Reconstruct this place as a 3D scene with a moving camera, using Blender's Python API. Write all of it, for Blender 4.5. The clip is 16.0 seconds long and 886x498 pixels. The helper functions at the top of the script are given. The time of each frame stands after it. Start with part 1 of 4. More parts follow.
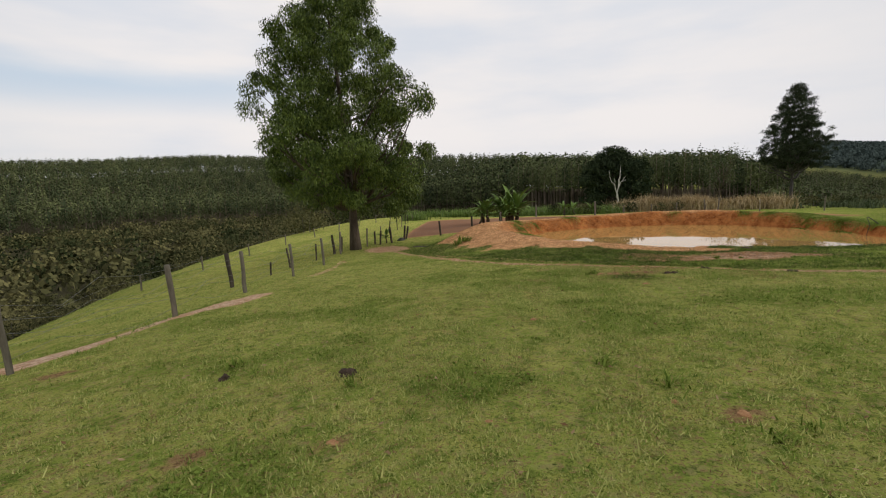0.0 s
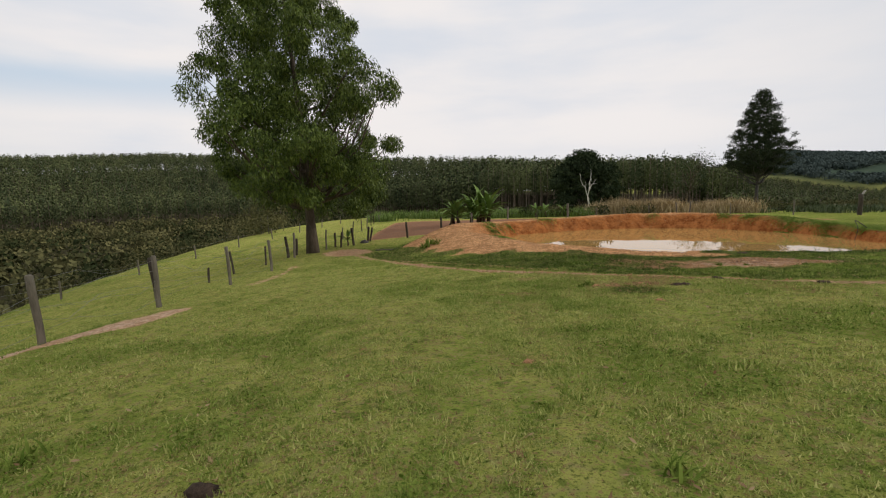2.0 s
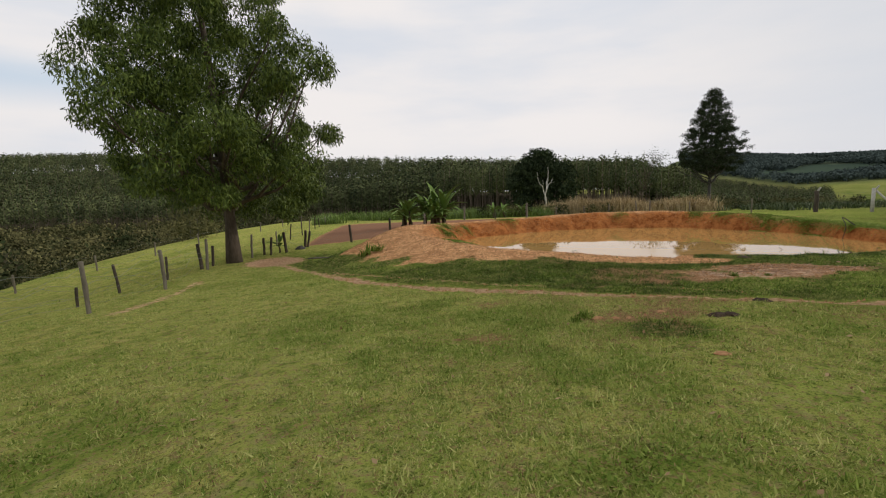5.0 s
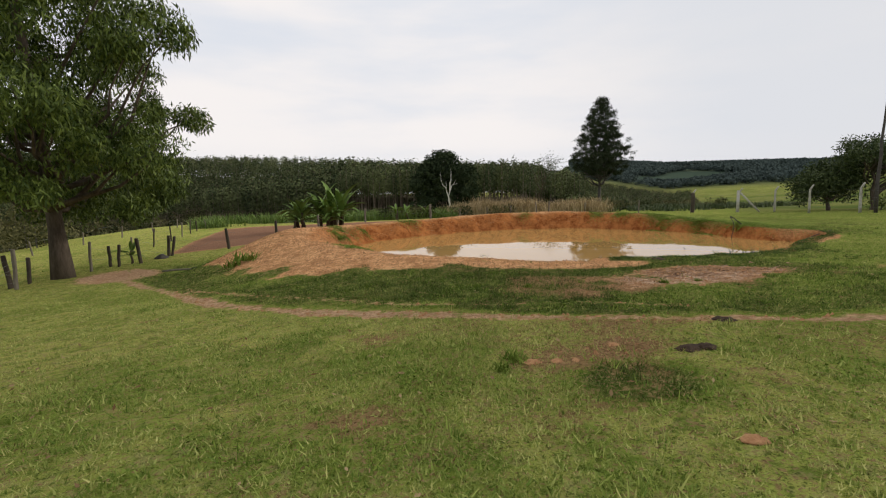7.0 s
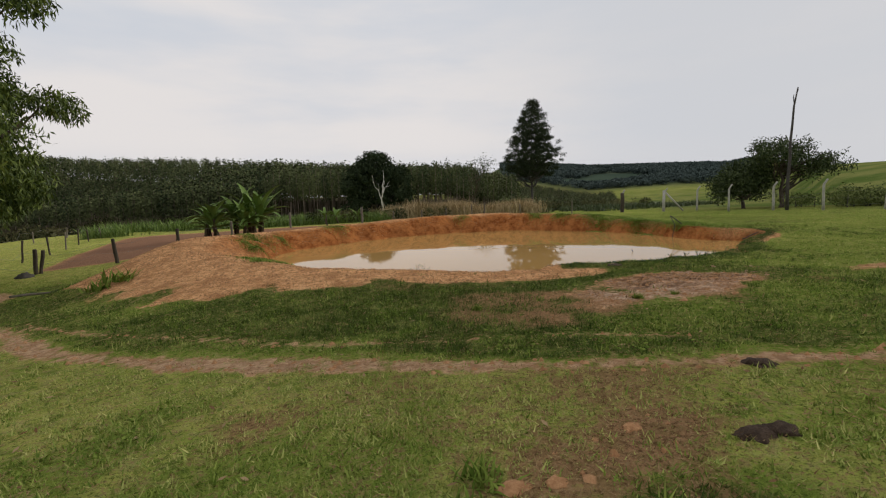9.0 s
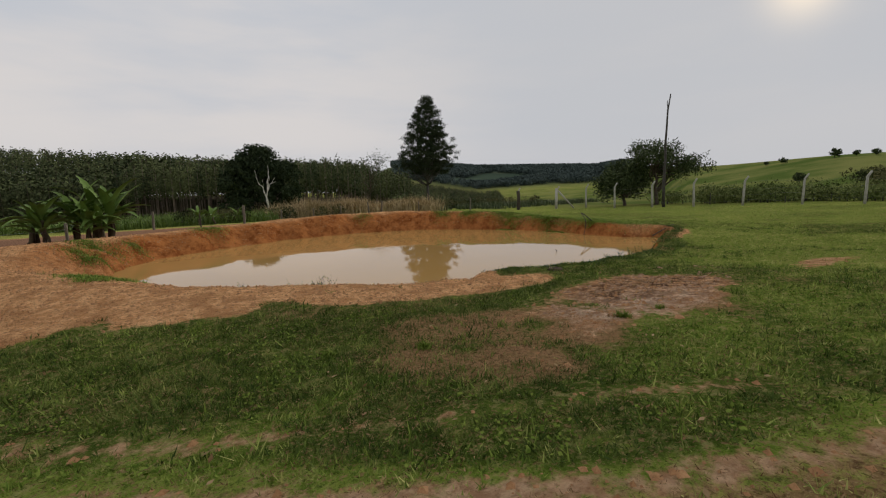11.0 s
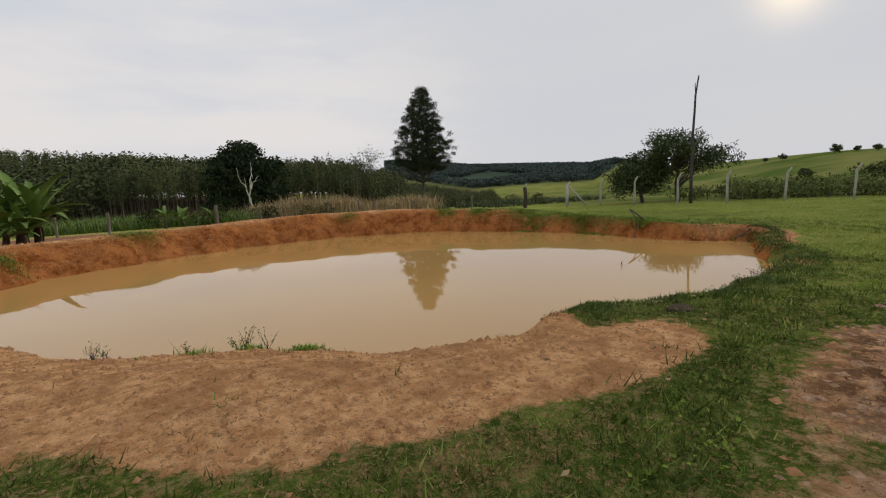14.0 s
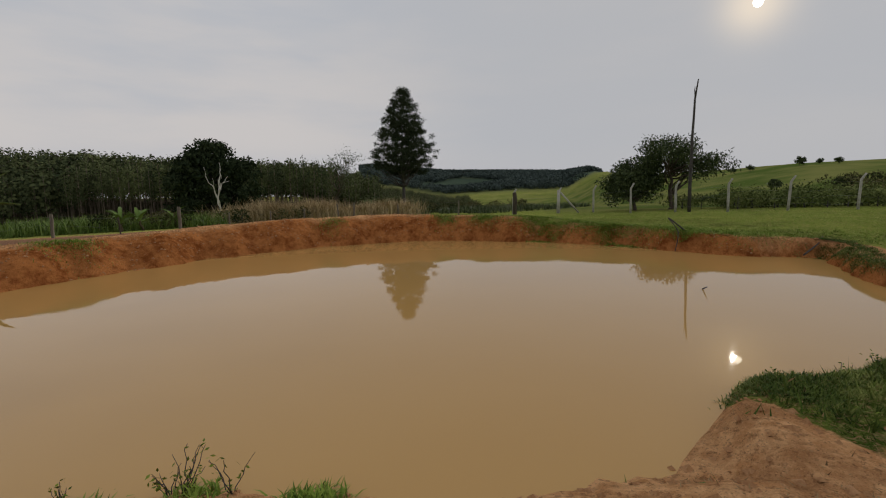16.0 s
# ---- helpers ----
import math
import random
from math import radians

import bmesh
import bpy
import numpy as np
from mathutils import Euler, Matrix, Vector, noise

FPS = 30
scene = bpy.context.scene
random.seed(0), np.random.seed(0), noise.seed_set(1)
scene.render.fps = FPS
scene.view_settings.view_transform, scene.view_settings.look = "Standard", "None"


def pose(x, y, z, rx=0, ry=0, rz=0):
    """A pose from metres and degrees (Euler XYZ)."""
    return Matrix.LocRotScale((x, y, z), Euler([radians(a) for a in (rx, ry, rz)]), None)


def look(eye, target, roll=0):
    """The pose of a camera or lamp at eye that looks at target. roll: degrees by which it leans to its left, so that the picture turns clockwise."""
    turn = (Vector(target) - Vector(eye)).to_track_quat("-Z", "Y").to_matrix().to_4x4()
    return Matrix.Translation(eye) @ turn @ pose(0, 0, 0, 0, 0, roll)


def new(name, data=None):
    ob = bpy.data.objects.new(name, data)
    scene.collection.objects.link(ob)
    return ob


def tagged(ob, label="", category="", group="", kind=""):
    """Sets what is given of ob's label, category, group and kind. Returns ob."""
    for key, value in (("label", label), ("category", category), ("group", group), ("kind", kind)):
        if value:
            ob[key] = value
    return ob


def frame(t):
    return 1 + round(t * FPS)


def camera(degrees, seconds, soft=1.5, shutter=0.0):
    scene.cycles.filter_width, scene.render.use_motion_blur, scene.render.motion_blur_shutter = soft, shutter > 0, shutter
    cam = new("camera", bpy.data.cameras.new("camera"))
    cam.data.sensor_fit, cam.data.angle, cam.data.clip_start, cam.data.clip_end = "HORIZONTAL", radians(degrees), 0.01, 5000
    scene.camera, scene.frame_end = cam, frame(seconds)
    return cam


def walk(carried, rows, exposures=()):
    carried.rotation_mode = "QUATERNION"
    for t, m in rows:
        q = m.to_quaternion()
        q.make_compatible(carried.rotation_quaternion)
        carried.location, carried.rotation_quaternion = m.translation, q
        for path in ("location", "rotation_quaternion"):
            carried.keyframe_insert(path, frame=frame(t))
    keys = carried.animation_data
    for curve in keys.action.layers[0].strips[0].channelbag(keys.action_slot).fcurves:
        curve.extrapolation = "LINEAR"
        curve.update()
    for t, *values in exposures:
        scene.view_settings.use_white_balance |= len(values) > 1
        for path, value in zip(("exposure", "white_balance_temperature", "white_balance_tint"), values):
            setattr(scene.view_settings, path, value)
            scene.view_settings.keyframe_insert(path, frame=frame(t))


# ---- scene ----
cam = camera(87.7, 16.0, soft=1.15)
PATH = [
    (0, (0.000, 0.000, 1.600), (-0.009, 1.985, 1.354), -1.90),
    (0.5, (-0.024, 0.531, 1.543), (-0.046, 2.516, 1.302), -1.69),
    (1, (0.017, 1.077, 1.494), (-0.027, 3.061, 1.252), -1.58),
    (1.5, (0.093, 1.688, 1.422), (0.042, 3.672, 1.179), -1.68),
    (2, (0.171, 2.260, 1.374), (0.293, 4.242, 1.135), -1.25),
    (2.5, (0.167, 2.833, 1.366), (0.342, 4.812, 1.129), -1.27),
    (3, (0.270, 3.378, 1.350), (0.441, 5.356, 1.114), -1.37),
    (3.5, (0.448, 3.917, 1.297), (0.628, 5.896, 1.063), -1.37),
    (3.7, (0.492, 4.126, 1.244), (0.679, 6.104, 1.009), -1.48),
    (5.8, (1.115, 6.427, 1.132), (1.486, 8.378, 0.895), -1.45),
    (6, (1.176, 6.620, 1.109), (1.567, 8.567, 0.872), -1.45),
    (6.5, (1.409, 7.183, 1.055), (2.002, 9.078, 0.818), -1.23),
    (7, (1.639, 7.699, 1.004), (2.338, 9.557, 0.766), -1.27),
    (7.5, (1.904, 8.166, 0.978), (2.700, 9.985, 0.740), -1.41),
    (8, (2.137, 8.558, 0.991), (2.965, 10.364, 0.761), -1.62),
    (8.5, (2.277, 9.033, 0.961), (3.214, 10.785, 0.727), -1.56),
    (9, (2.477, 9.451, 0.944), (3.430, 11.193, 0.710), -1.77),
    (9.5, (2.650, 9.916, 0.900), (3.696, 11.604, 0.662), -1.70),
    (10, (2.842, 10.427, 0.869), (4.005, 12.035, 0.621), -1.54),
    (10.2, (2.877, 10.644, 0.886), (4.109, 12.199, 0.638), -1.47),
    (12.3, (4.209, 12.962, 0.761), (5.569, 14.407, 0.507), -1.61),
    (12.5, (4.406, 13.199, 0.752), (5.767, 14.643, 0.501), -1.71),
    (13, (4.866, 13.794, 0.670), (6.234, 15.231, 0.416), -1.82),
    (13.5, (5.367, 14.362, 0.648), (6.730, 15.803, 0.389), -1.71),
    (14, (5.760, 14.972, 0.594), (7.106, 16.428, 0.338), -1.91),
    (14.5, (6.124, 15.605, 0.528), (7.460, 17.071, 0.272), -1.80),
    (15, (6.411, 16.246, 0.519), (7.744, 17.715, 0.265), -1.60),
    (15.5, (6.604, 16.847, 0.493), (7.948, 18.307, 0.246), -1.21),
    (16, (6.738, 17.322, 0.535), (8.167, 18.701, 0.299), -1.04),
]
walk(cam, [(t, look(eye, target, roll)) for t, eye, target, roll in PATH],
     [(0, 0.13), (5, 0.13), (6.5, 0.2), (7.2, 0.21), (8, 0.15), (9, -0.06), (10, -0.27), (12.5, -0.2), (13.2, -0.13), (14.5, -0.04), (15.2, -0.1), (15.6, -0.24), (16, -0.5)])

# ---- sky, sun and exposure ----
SUN_TURN, SUN_RISE = 79.1, 17.6          # degrees clockwise from +y, and above the horizon
SUN_WAY = Vector((math.sin(radians(SUN_TURN)) * math.cos(radians(SUN_RISE)), math.cos(radians(SUN_TURN)) * math.cos(radians(SUN_RISE)), math.sin(radians(SUN_RISE))))


class Nodes:
    """A short way to write node trees."""

    def __init__(self, tree):
        self.tree = tree

    def add(self, kind, settings=None, **sockets):
        n = self.tree.nodes.new(kind)
        for key, value in (settings or {}).items():
            if key == "operation":
                n.operation = value
            elif key == "blend_type":
                n.blend_type = value
            elif key == "data_type":
                n.data_type = value
            elif key == "attribute_name":
                n.attribute_name = value
            elif key == "feature":
                n.feature = value
        for key, value in sockets.items():
            self.put(n, key, value)
        return n

    def put(self, n, key, value):
        sock = n.inputs[int(key[1:])] if key[0] == "i" and key[1:].isdigit() else n.inputs[key.replace("_", " ")]
        if isinstance(value, bpy.types.NodeSocket):
            self.tree.links.new(value, sock)
        else:
            sock.default_value = value

    def math(self, op, a, b=0.0, c=0.0):
        return self.add("ShaderNodeMath", {"operation": op}, i0=a, i1=b, i2=c).outputs[0]

    def mix(self, k, a, b, blend="MIX"):
        n = self.add("ShaderNodeMix", {"data_type": "RGBA", "blend_type": blend}, i0=k)
        for i, v in ((6, a), (7, b)):
            self.put(n, "i%d" % i, v if isinstance(v, bpy.types.NodeSocket) else (*v, 1.0) if len(v) == 3 else v)
        return n.outputs[2]

    def noise(self, where, scale, detail=4.0, rough=0.55):
        return self.add("ShaderNodeTexNoise", Vector=where, Scale=scale, Detail=detail, Roughness=rough).outputs[0]

    def ramp(self, v, a, b, to0=0.0, to1=1.0):
        n = self.add("ShaderNodeMapRange", i0=v, i1=a, i2=b, i3=to0, i4=to1)
        n.interpolation_type = "SMOOTHSTEP"
        return n.outputs[0]

    def attr(self, name):
        return self.add("ShaderNodeAttribute", {"attribute_name": name}).outputs["Fac"]


world = bpy.data.worlds.new("world")
scene.world = world
world.use_nodes = True
world.node_tree.nodes.clear()
N = Nodes(world.node_tree)
coord = N.add("ShaderNodeTexCoord").outputs["Generated"]
flat = N.add("ShaderNodeMapping", Vector=coord, Scale=(1.0, 1.0, 4.5)).outputs[0]
sky = N.add("ShaderNodeTexSky")
sky.sky_type, sky.sun_disc = "NISHITA", False
sky.sun_elevation, sky.sun_rotation = radians(SUN_RISE), radians(SUN_TURN)
clear = N.mix(1.0, sky.outputs[0], (0.08, 0.08, 0.08), "MULTIPLY")
rise = N.add("ShaderNodeSeparateXYZ", Vector=coord).outputs[2]
tint = N.noise(flat, 1.7, 5.0, 0.5)
cloud = N.mix(N.ramp(tint, 0.35, 0.65), (0.63, 0.66, 0.72), (0.8, 0.765, 0.755))
cloud = N.mix(N.ramp(rise, 0.0, 0.12), (0.68, 0.68, 0.71), cloud)
gap_way = N.add("ShaderNodeVectorMath", {"operation": "DOT_PRODUCT"}, i0=coord, i1=(-0.62, 0.78, 0.0)).outputs["Value"]
streak = N.math("MULTIPLY", N.ramp(N.math("ABSOLUTE", N.math("SUBTRACT", N.math("ADD", rise, N.math("MULTIPLY", tint, 0.12)), 0.265)), 0.0, 0.055, 1.0, 0.0), N.ramp(gap_way, 0.86, 0.99))
cloud = N.mix(N.math("MULTIPLY", streak, 0.75), cloud, (0.47, 0.58, 0.7))
toward = N.add("ShaderNodeVectorMath", {"operation": "DOT_PRODUCT"}, i0=coord, i1=tuple(SUN_WAY)).outputs["Value"]
cloud = N.mix(N.ramp(toward, 0.6, 0.99, 0.0, 0.8), cloud, (0.64, 0.645, 0.67))
whole = N.mix(N.ramp(toward, -0.2, -0.9, 0.0, 0.6), cloud, N.mix(0.5, clear, cloud))
glow = N.math("POWER", N.math("MAXIMUM", toward, 0.0), 900.0)
whole = N.mix(N.math("MULTIPLY", glow, 0.6), whole, (1.5, 1.25, 0.95))
back = N.add("ShaderNodeBackground", Color=whole, Strength=1.0)
N.tree.links.new(back.outputs[0], N.add("ShaderNodeOutputWorld").inputs[0])

lamp = bpy.data.lights.new("sun", "SUN")
lamp.energy, lamp.angle, lamp.color = 2.1, radians(0.6), (1.0, 0.93, 0.82)
new("sun", lamp).matrix_world = look(SUN_WAY * 300, (0, 0, 0))


# ---- materials ----
def material(name):
    m = bpy.data.materials.new(name)
    m.use_nodes = True
    m.node_tree.nodes.clear()
    n = Nodes(m.node_tree)
    shade = n.add("ShaderNodeBsdfPrincipled")
    m.node_tree.links.new(shade.outputs[0], n.add("ShaderNodeOutputMaterial").inputs[0])
    return m, n, shade


def bump(n, shade, value, strength, distance):
    n.put(shade, "Normal", n.add("ShaderNodeBump", Height=value, Strength=strength, Distance=distance).outputs[0])


def ground_material():
    m, n, shade = material("meadow")
    p = n.add("ShaderNodeTexCoord").outputs["Object"]
    big, mid, small, fine = n.noise(p, 0.35, 4), n.noise(p, 2.2, 5, 0.6), n.noise(p, 9.0, 5, 0.65), n.noise(p, 55.0, 4, 0.7)
    tuft, speck = n.noise(p, 24.0, 4, 0.65), n.noise(p, 110.0, 3, 0.7)
    green = n.mix(n.ramp(mid, 0.3, 0.7), (0.25, 0.33, 0.055), (0.52, 0.49, 0.13))
    green = n.mix(n.ramp(big, 0.35, 0.7, 0.0, 0.7), green, (0.4, 0.45, 0.095))
    hand = n.noise(p, 5.0, 5, 0.7)
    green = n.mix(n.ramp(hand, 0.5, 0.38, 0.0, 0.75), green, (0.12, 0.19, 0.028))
    green = n.mix(n.ramp(hand, 0.56, 0.66, 0.0, 0.55), green, (0.52, 0.45, 0.18))
    # darkest lush green: richer growth, plus the pond slope's shade put into colour
    lush = n.mix(n.ramp(small, 0.3, 0.7), (0.04, 0.075, 0.012), (0.115, 0.165, 0.028))
    lush = n.mix(n.ramp(n.attr("lush"), 0.55, 0.85), n.mix(n.ramp(small, 0.3, 0.7), (0.12, 0.2, 0.025), (0.27, 0.36, 0.055)), lush)
    green = n.mix(n.math("MULTIPLY", n.ramp(n.attr("lush"), 0.05, 0.6), n.ramp(mid, 0.3, 0.55, 0.4, 1.0)), green, lush)
    straw = n.mix(fine, (0.5, 0.4, 0.19), (0.3, 0.26, 0.1))
    green = n.mix(n.math("MULTIPLY", n.ramp(small, 0.5, 0.64), 0.6), green, straw)
    green = n.mix(n.ramp(tuft, 0.53, 0.63, 0.0, 0.75), green, (0.36, 0.22, 0.11))
    # near-black greens between tufts and blades: their small shadows, painted as colour
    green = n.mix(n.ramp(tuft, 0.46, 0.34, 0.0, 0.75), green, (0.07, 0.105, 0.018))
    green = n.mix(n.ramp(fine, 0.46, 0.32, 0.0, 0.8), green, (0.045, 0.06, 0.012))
    green = n.mix(n.ramp(speck, 0.56, 0.68, 0.0, 0.55), green, (0.42, 0.42, 0.14))
    spring = n.mix(n.ramp(n.noise(p, 0.05, 5), 0.35, 0.65), (0.085, 0.125, 0.03), (0.19, 0.2, 0.065))
    green = n.mix(n.attr("spring"), green, spring)
    scuffed = n.mix(n.ramp(small, 0.35, 0.65), (0.42, 0.24, 0.125), (0.3, 0.2, 0.085))
    scuffed = n.mix(n.ramp(tuft, 0.5, 0.36, 0.0, 0.8), scuffed, (0.13, 0.07, 0.035))
    scuffed = n.mix(n.ramp(fine, 0.54, 0.66, 0.0, 0.6), scuffed, (0.52, 0.38, 0.2))
    thin = n.math("ADD", n.attr("thin"), n.ramp(n.noise(p, 1.1, 6, 0.62), 0.63, 0.73, 0.0, 0.75))
    thin = n.ramp(n.math("ADD", thin, n.math("MULTIPLY", n.math("SUBTRACT", small, 0.5), 1.6)), 0.3, 0.75)
    col = n.mix(thin, green, scuffed)
    trodden = n.mix(n.ramp(small, 0.35, 0.65), (0.4, 0.24, 0.14), (0.62, 0.43, 0.27))
    trodden = n.mix(n.ramp(tuft, 0.48, 0.36, 0.0, 0.7), trodden, (0.24, 0.15, 0.085))
    earth = n.mix(n.ramp(small, 0.3, 0.7), (0.58, 0.285, 0.12), (0.9, 0.53, 0.265))
    earth = n.mix(n.ramp(mid, 0.34, 0.56, 0.75, 0.0), earth, (0.42, 0.2, 0.085))
    lumps = n.noise(p, 17.0, 4, 0.6)
    # dark flecks among the lumps: clod shadows painted into the earth colour
    earth = n.mix(n.ramp(lumps, 0.34, 0.45, 0.6, 0.0), earth, (0.27, 0.125, 0.055))
    earth = n.mix(n.ramp(fine, 0.44, 0.33, 0.0, 0.7), earth, (0.16, 0.075, 0.035))
    earth = n.mix(n.ramp(speck, 0.56, 0.68, 0.0, 0.5), earth, (0.8, 0.5, 0.25))
    # lower bank face: wet red earth, its dark end also painting overhang shade
    red = n.mix(n.ramp(n.math("ADD", n.math("MULTIPLY", mid, 0.6), n.math("MULTIPLY", small, 0.4)), 0.36, 0.6), (0.23, 0.07, 0.02), (0.53, 0.21, 0.068))
    earth = n.mix(n.attr("red"), earth, red)
    earth = n.mix(n.math("MULTIPLY", n.attr("pale"), n.ramp(mid, 0.3, 0.6, 0.4, 1.0)), earth, n.mix(n.ramp(small, 0.35, 0.65), (0.5, 0.31, 0.2), (0.8, 0.62, 0.46)))
    earth = n.mix(n.attr("field"), earth, n.mix(small, (0.2, 0.105, 0.065), (0.33, 0.19, 0.12)))
    earth = n.mix(n.math("MULTIPLY", n.attr("mud"), n.ramp(n.noise(p, 4.0, 6, 0.7), 0.4, 0.56)), earth, (0.12, 0.062, 0.038))
    earth = n.mix(n.math("MULTIPLY", n.attr("trail"), 0.85), earth, trodden)
    bare = n.math("ADD", n.attr("soil"), n.math("MULTIPLY", n.math("SUBTRACT", n.noise(p, 5.0, 6, 0.65), 0.5), 0.9))
    col = n.mix(n.ramp(bare, 0.4, 0.6), col, earth)
    # forest floor: darkness under the trees painted in, lifted a little for haze
    col = n.mix(n.attr("woodland"), col, n.mix(small, (0.045, 0.048, 0.025), (0.08, 0.068, 0.04)))
    # far ground: distance haze is put into its muted, bluish green
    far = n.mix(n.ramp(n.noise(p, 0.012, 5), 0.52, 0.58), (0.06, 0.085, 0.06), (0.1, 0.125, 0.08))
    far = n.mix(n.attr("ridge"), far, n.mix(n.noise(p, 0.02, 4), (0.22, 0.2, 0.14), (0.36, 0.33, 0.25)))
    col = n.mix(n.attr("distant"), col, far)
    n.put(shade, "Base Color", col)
    n.put(shade, "Roughness", 0.95)
    n.put(shade, "Specular IOR Level", 0.0)
    bump(n, shade, n.math("ADD", n.math("MULTIPLY", small, 0.5), n.math("ADD", n.math("ADD", n.math("MULTIPLY", fine, 0.35), n.math("MULTIPLY", tuft, 0.4)), n.math("MULTIPLY", lumps, 0.6))), 1.0, 0.085)
    return m


def leaf_material(name, dark, light, scale=0.5, gloss=0.5, tone=0.0):
    m, n, shade = material(name)
    p = n.add("ShaderNodeTexCoord").outputs["Object"]
    each = n.add("ShaderNodeNewGeometry").outputs["Random Per Island"]
    k = n.math("ADD", n.math("MULTIPLY", each, 0.6 - tone), n.math("MULTIPLY", n.noise(p, scale, 4), 0.5))
    if tone:
        k = n.math("ADD", k, n.math("MULTIPLY", n.attr("tone"), tone))
    n.put(shade, "Base Color", n.mix(n.ramp(k, 0.2, 0.9), dark, light))
    n.put(shade, "Roughness", gloss)
    n.put(shade, "Specular IOR Level", 0.0 if gloss >= 0.7 else 0.12)
    n.put(shade, "Subsurface Weight", 0.0)
    return m


def turf_material():
    m, n, shade = material("grass_blade")
    p = n.add("ShaderNodeTexCoord").outputs["Object"]
    each = n.add("ShaderNodeNewGeometry").outputs["Random Per Island"]
    k = n.math("ADD", n.math("MULTIPLY", each, 0.55), n.math("MULTIPLY", n.noise(p, 1.4, 5), 0.55))
    dry = n.mix(n.ramp(k, 0.2, 0.85), (0.2, 0.285, 0.045), (0.58, 0.55, 0.19))
    fresh = n.mix(n.ramp(k, 0.2, 0.9), (0.09, 0.16, 0.02), (0.29, 0.38, 0.06))
    # rich growth by the pond, darkened further to paint in its shaded look
    deep = n.mix(n.ramp(k, 0.2, 0.9), (0.03, 0.06, 0.01), (0.12, 0.165, 0.03))
    fresh = n.mix(n.ramp(n.attr("lush"), 0.55, 0.85), fresh, deep)
    n.put(shade, "Base Color", n.mix(n.math("MULTIPLY", n.ramp(n.attr("lush"), 0.05, 0.6), n.ramp(n.noise(p, 2.0, 4), 0.25, 0.55, 0.45, 1.0)), dry, fresh))
    n.put(shade, "Roughness", 0.75)
    n.put(shade, "Specular IOR Level", 0.12)
    return m


def rough_material(name, a, b, scale, roughness=0.9, relief=0.4, deep=0.02, stretch=(1, 1, 1)):
    m, n, shade = material(name)
    p = n.add("ShaderNodeMapping", Vector=n.add("ShaderNodeTexCoord").outputs["Object"], Scale=stretch).outputs[0]
    broad, grain = n.noise(p, scale, 5, 0.6), n.noise(p, scale * 6, 5, 0.65)
    k = n.math("ADD", n.math("MULTIPLY", broad, 0.6), n.math("MULTIPLY", grain, 0.4))
    n.put(shade, "Base Color", n.mix(n.ramp(k, 0.32, 0.68), a, b))
    n.put(shade, "Roughness", roughness)
    n.put(shade, "Specular IOR Level", 0.2)
    bump(n, shade, k, relief, deep)
    return m


def water_material():
    m, n, shade = material("muddy_water")
    p = n.add("ShaderNodeTexCoord").outputs["Object"]
    n.put(shade, "Base Color", n.mix(n.noise(p, 0.3, 3), (0.5, 0.29, 0.09), (0.56, 0.34, 0.12)))
    n.put(shade, "Roughness", 0.015)
    n.put(shade, "IOR", 1.33)
    n.put(shade, "Specular IOR Level", 0.5)
    bump(n, shade, n.noise(p, 1.6, 3), 0.02, 0.03)
    return m


GROUND = ground_material()
WATER_MAT = water_material()
BARK = rough_material("grey_brown_bark", (0.05, 0.038, 0.028), (0.14, 0.11, 0.085), 3.0, 0.9, 0.8, 0.04, (1, 1, 0.25))
PALE_BARK = rough_material("bleached_bark", (0.42, 0.39, 0.34), (0.62, 0.6, 0.55), 4.0, 0.85, 0.3, 0.02, (1, 1, 0.3))
# plantation trunks, browner and paler than BARK, with aerial haze in the colour
WOOD_TRUNK = rough_material("slim_trunk_bark", (0.1, 0.075, 0.055), (0.24, 0.19, 0.145), 1.5, 0.9, 0.4, 0.02, (1, 1, 0.2))
DEAD_WOOD = rough_material("dead_wood", (0.05, 0.045, 0.042), (0.1, 0.09, 0.08), 4.0)
POST_WOOD = rough_material("weathered_post_wood", (0.105, 0.09, 0.065), (0.23, 0.2, 0.155), 6.0, 0.9, 0.6, 0.015, (1, 1, 0.15))
DARK_WOOD = rough_material("old_dark_post_wood", (0.035, 0.028, 0.022), (0.1, 0.08, 0.06), 6.0, 0.95, 0.7, 0.02, (1, 1, 0.2))
CONCRETE = rough_material("weathered_concrete", (0.3, 0.28, 0.24), (0.52, 0.5, 0.45), 5.0, 0.9, 0.3, 0.01)
WIRE = rough_material("galvanised_wire", (0.14, 0.14, 0.13), (0.24, 0.24, 0.23), 20.0, 0.55, 0.1, 0.002)
DUNG = rough_material("dried_dung", (0.035, 0.023, 0.016), (0.13, 0.088, 0.06), 18.0, 0.95, 1.0, 0.03)
CLOD = rough_material("dry_earth_clod", (0.33, 0.16, 0.07), (0.55, 0.31, 0.15), 12.0, 0.95, 0.8, 0.02)
STEM = rough_material("banana_stem", (0.05, 0.04, 0.022), (0.14, 0.11, 0.065), 4.0, 0.8, 0.4, 0.02, (1, 1, 0.3))
TREE_LEAF = leaf_material("willowy_tree_leaf", (0.032, 0.056, 0.013), (0.16, 0.21, 0.045), 0.6)
PINE_LEAF = leaf_material("pine_needles", (0.022, 0.034, 0.017), (0.062, 0.075, 0.04), 0.5, 0.7)
DARK_LEAF = leaf_material("dark_crown_leaf", (0.02, 0.031, 0.017), (0.052, 0.068, 0.035), 0.3, 0.7)
SHRUB_LEAF = leaf_material("shrub_leaf", (0.028, 0.045, 0.016), (0.095, 0.12, 0.045), 0.5, 0.6)
# forest leaf raised in tone: aerial haze is mixed into both greens
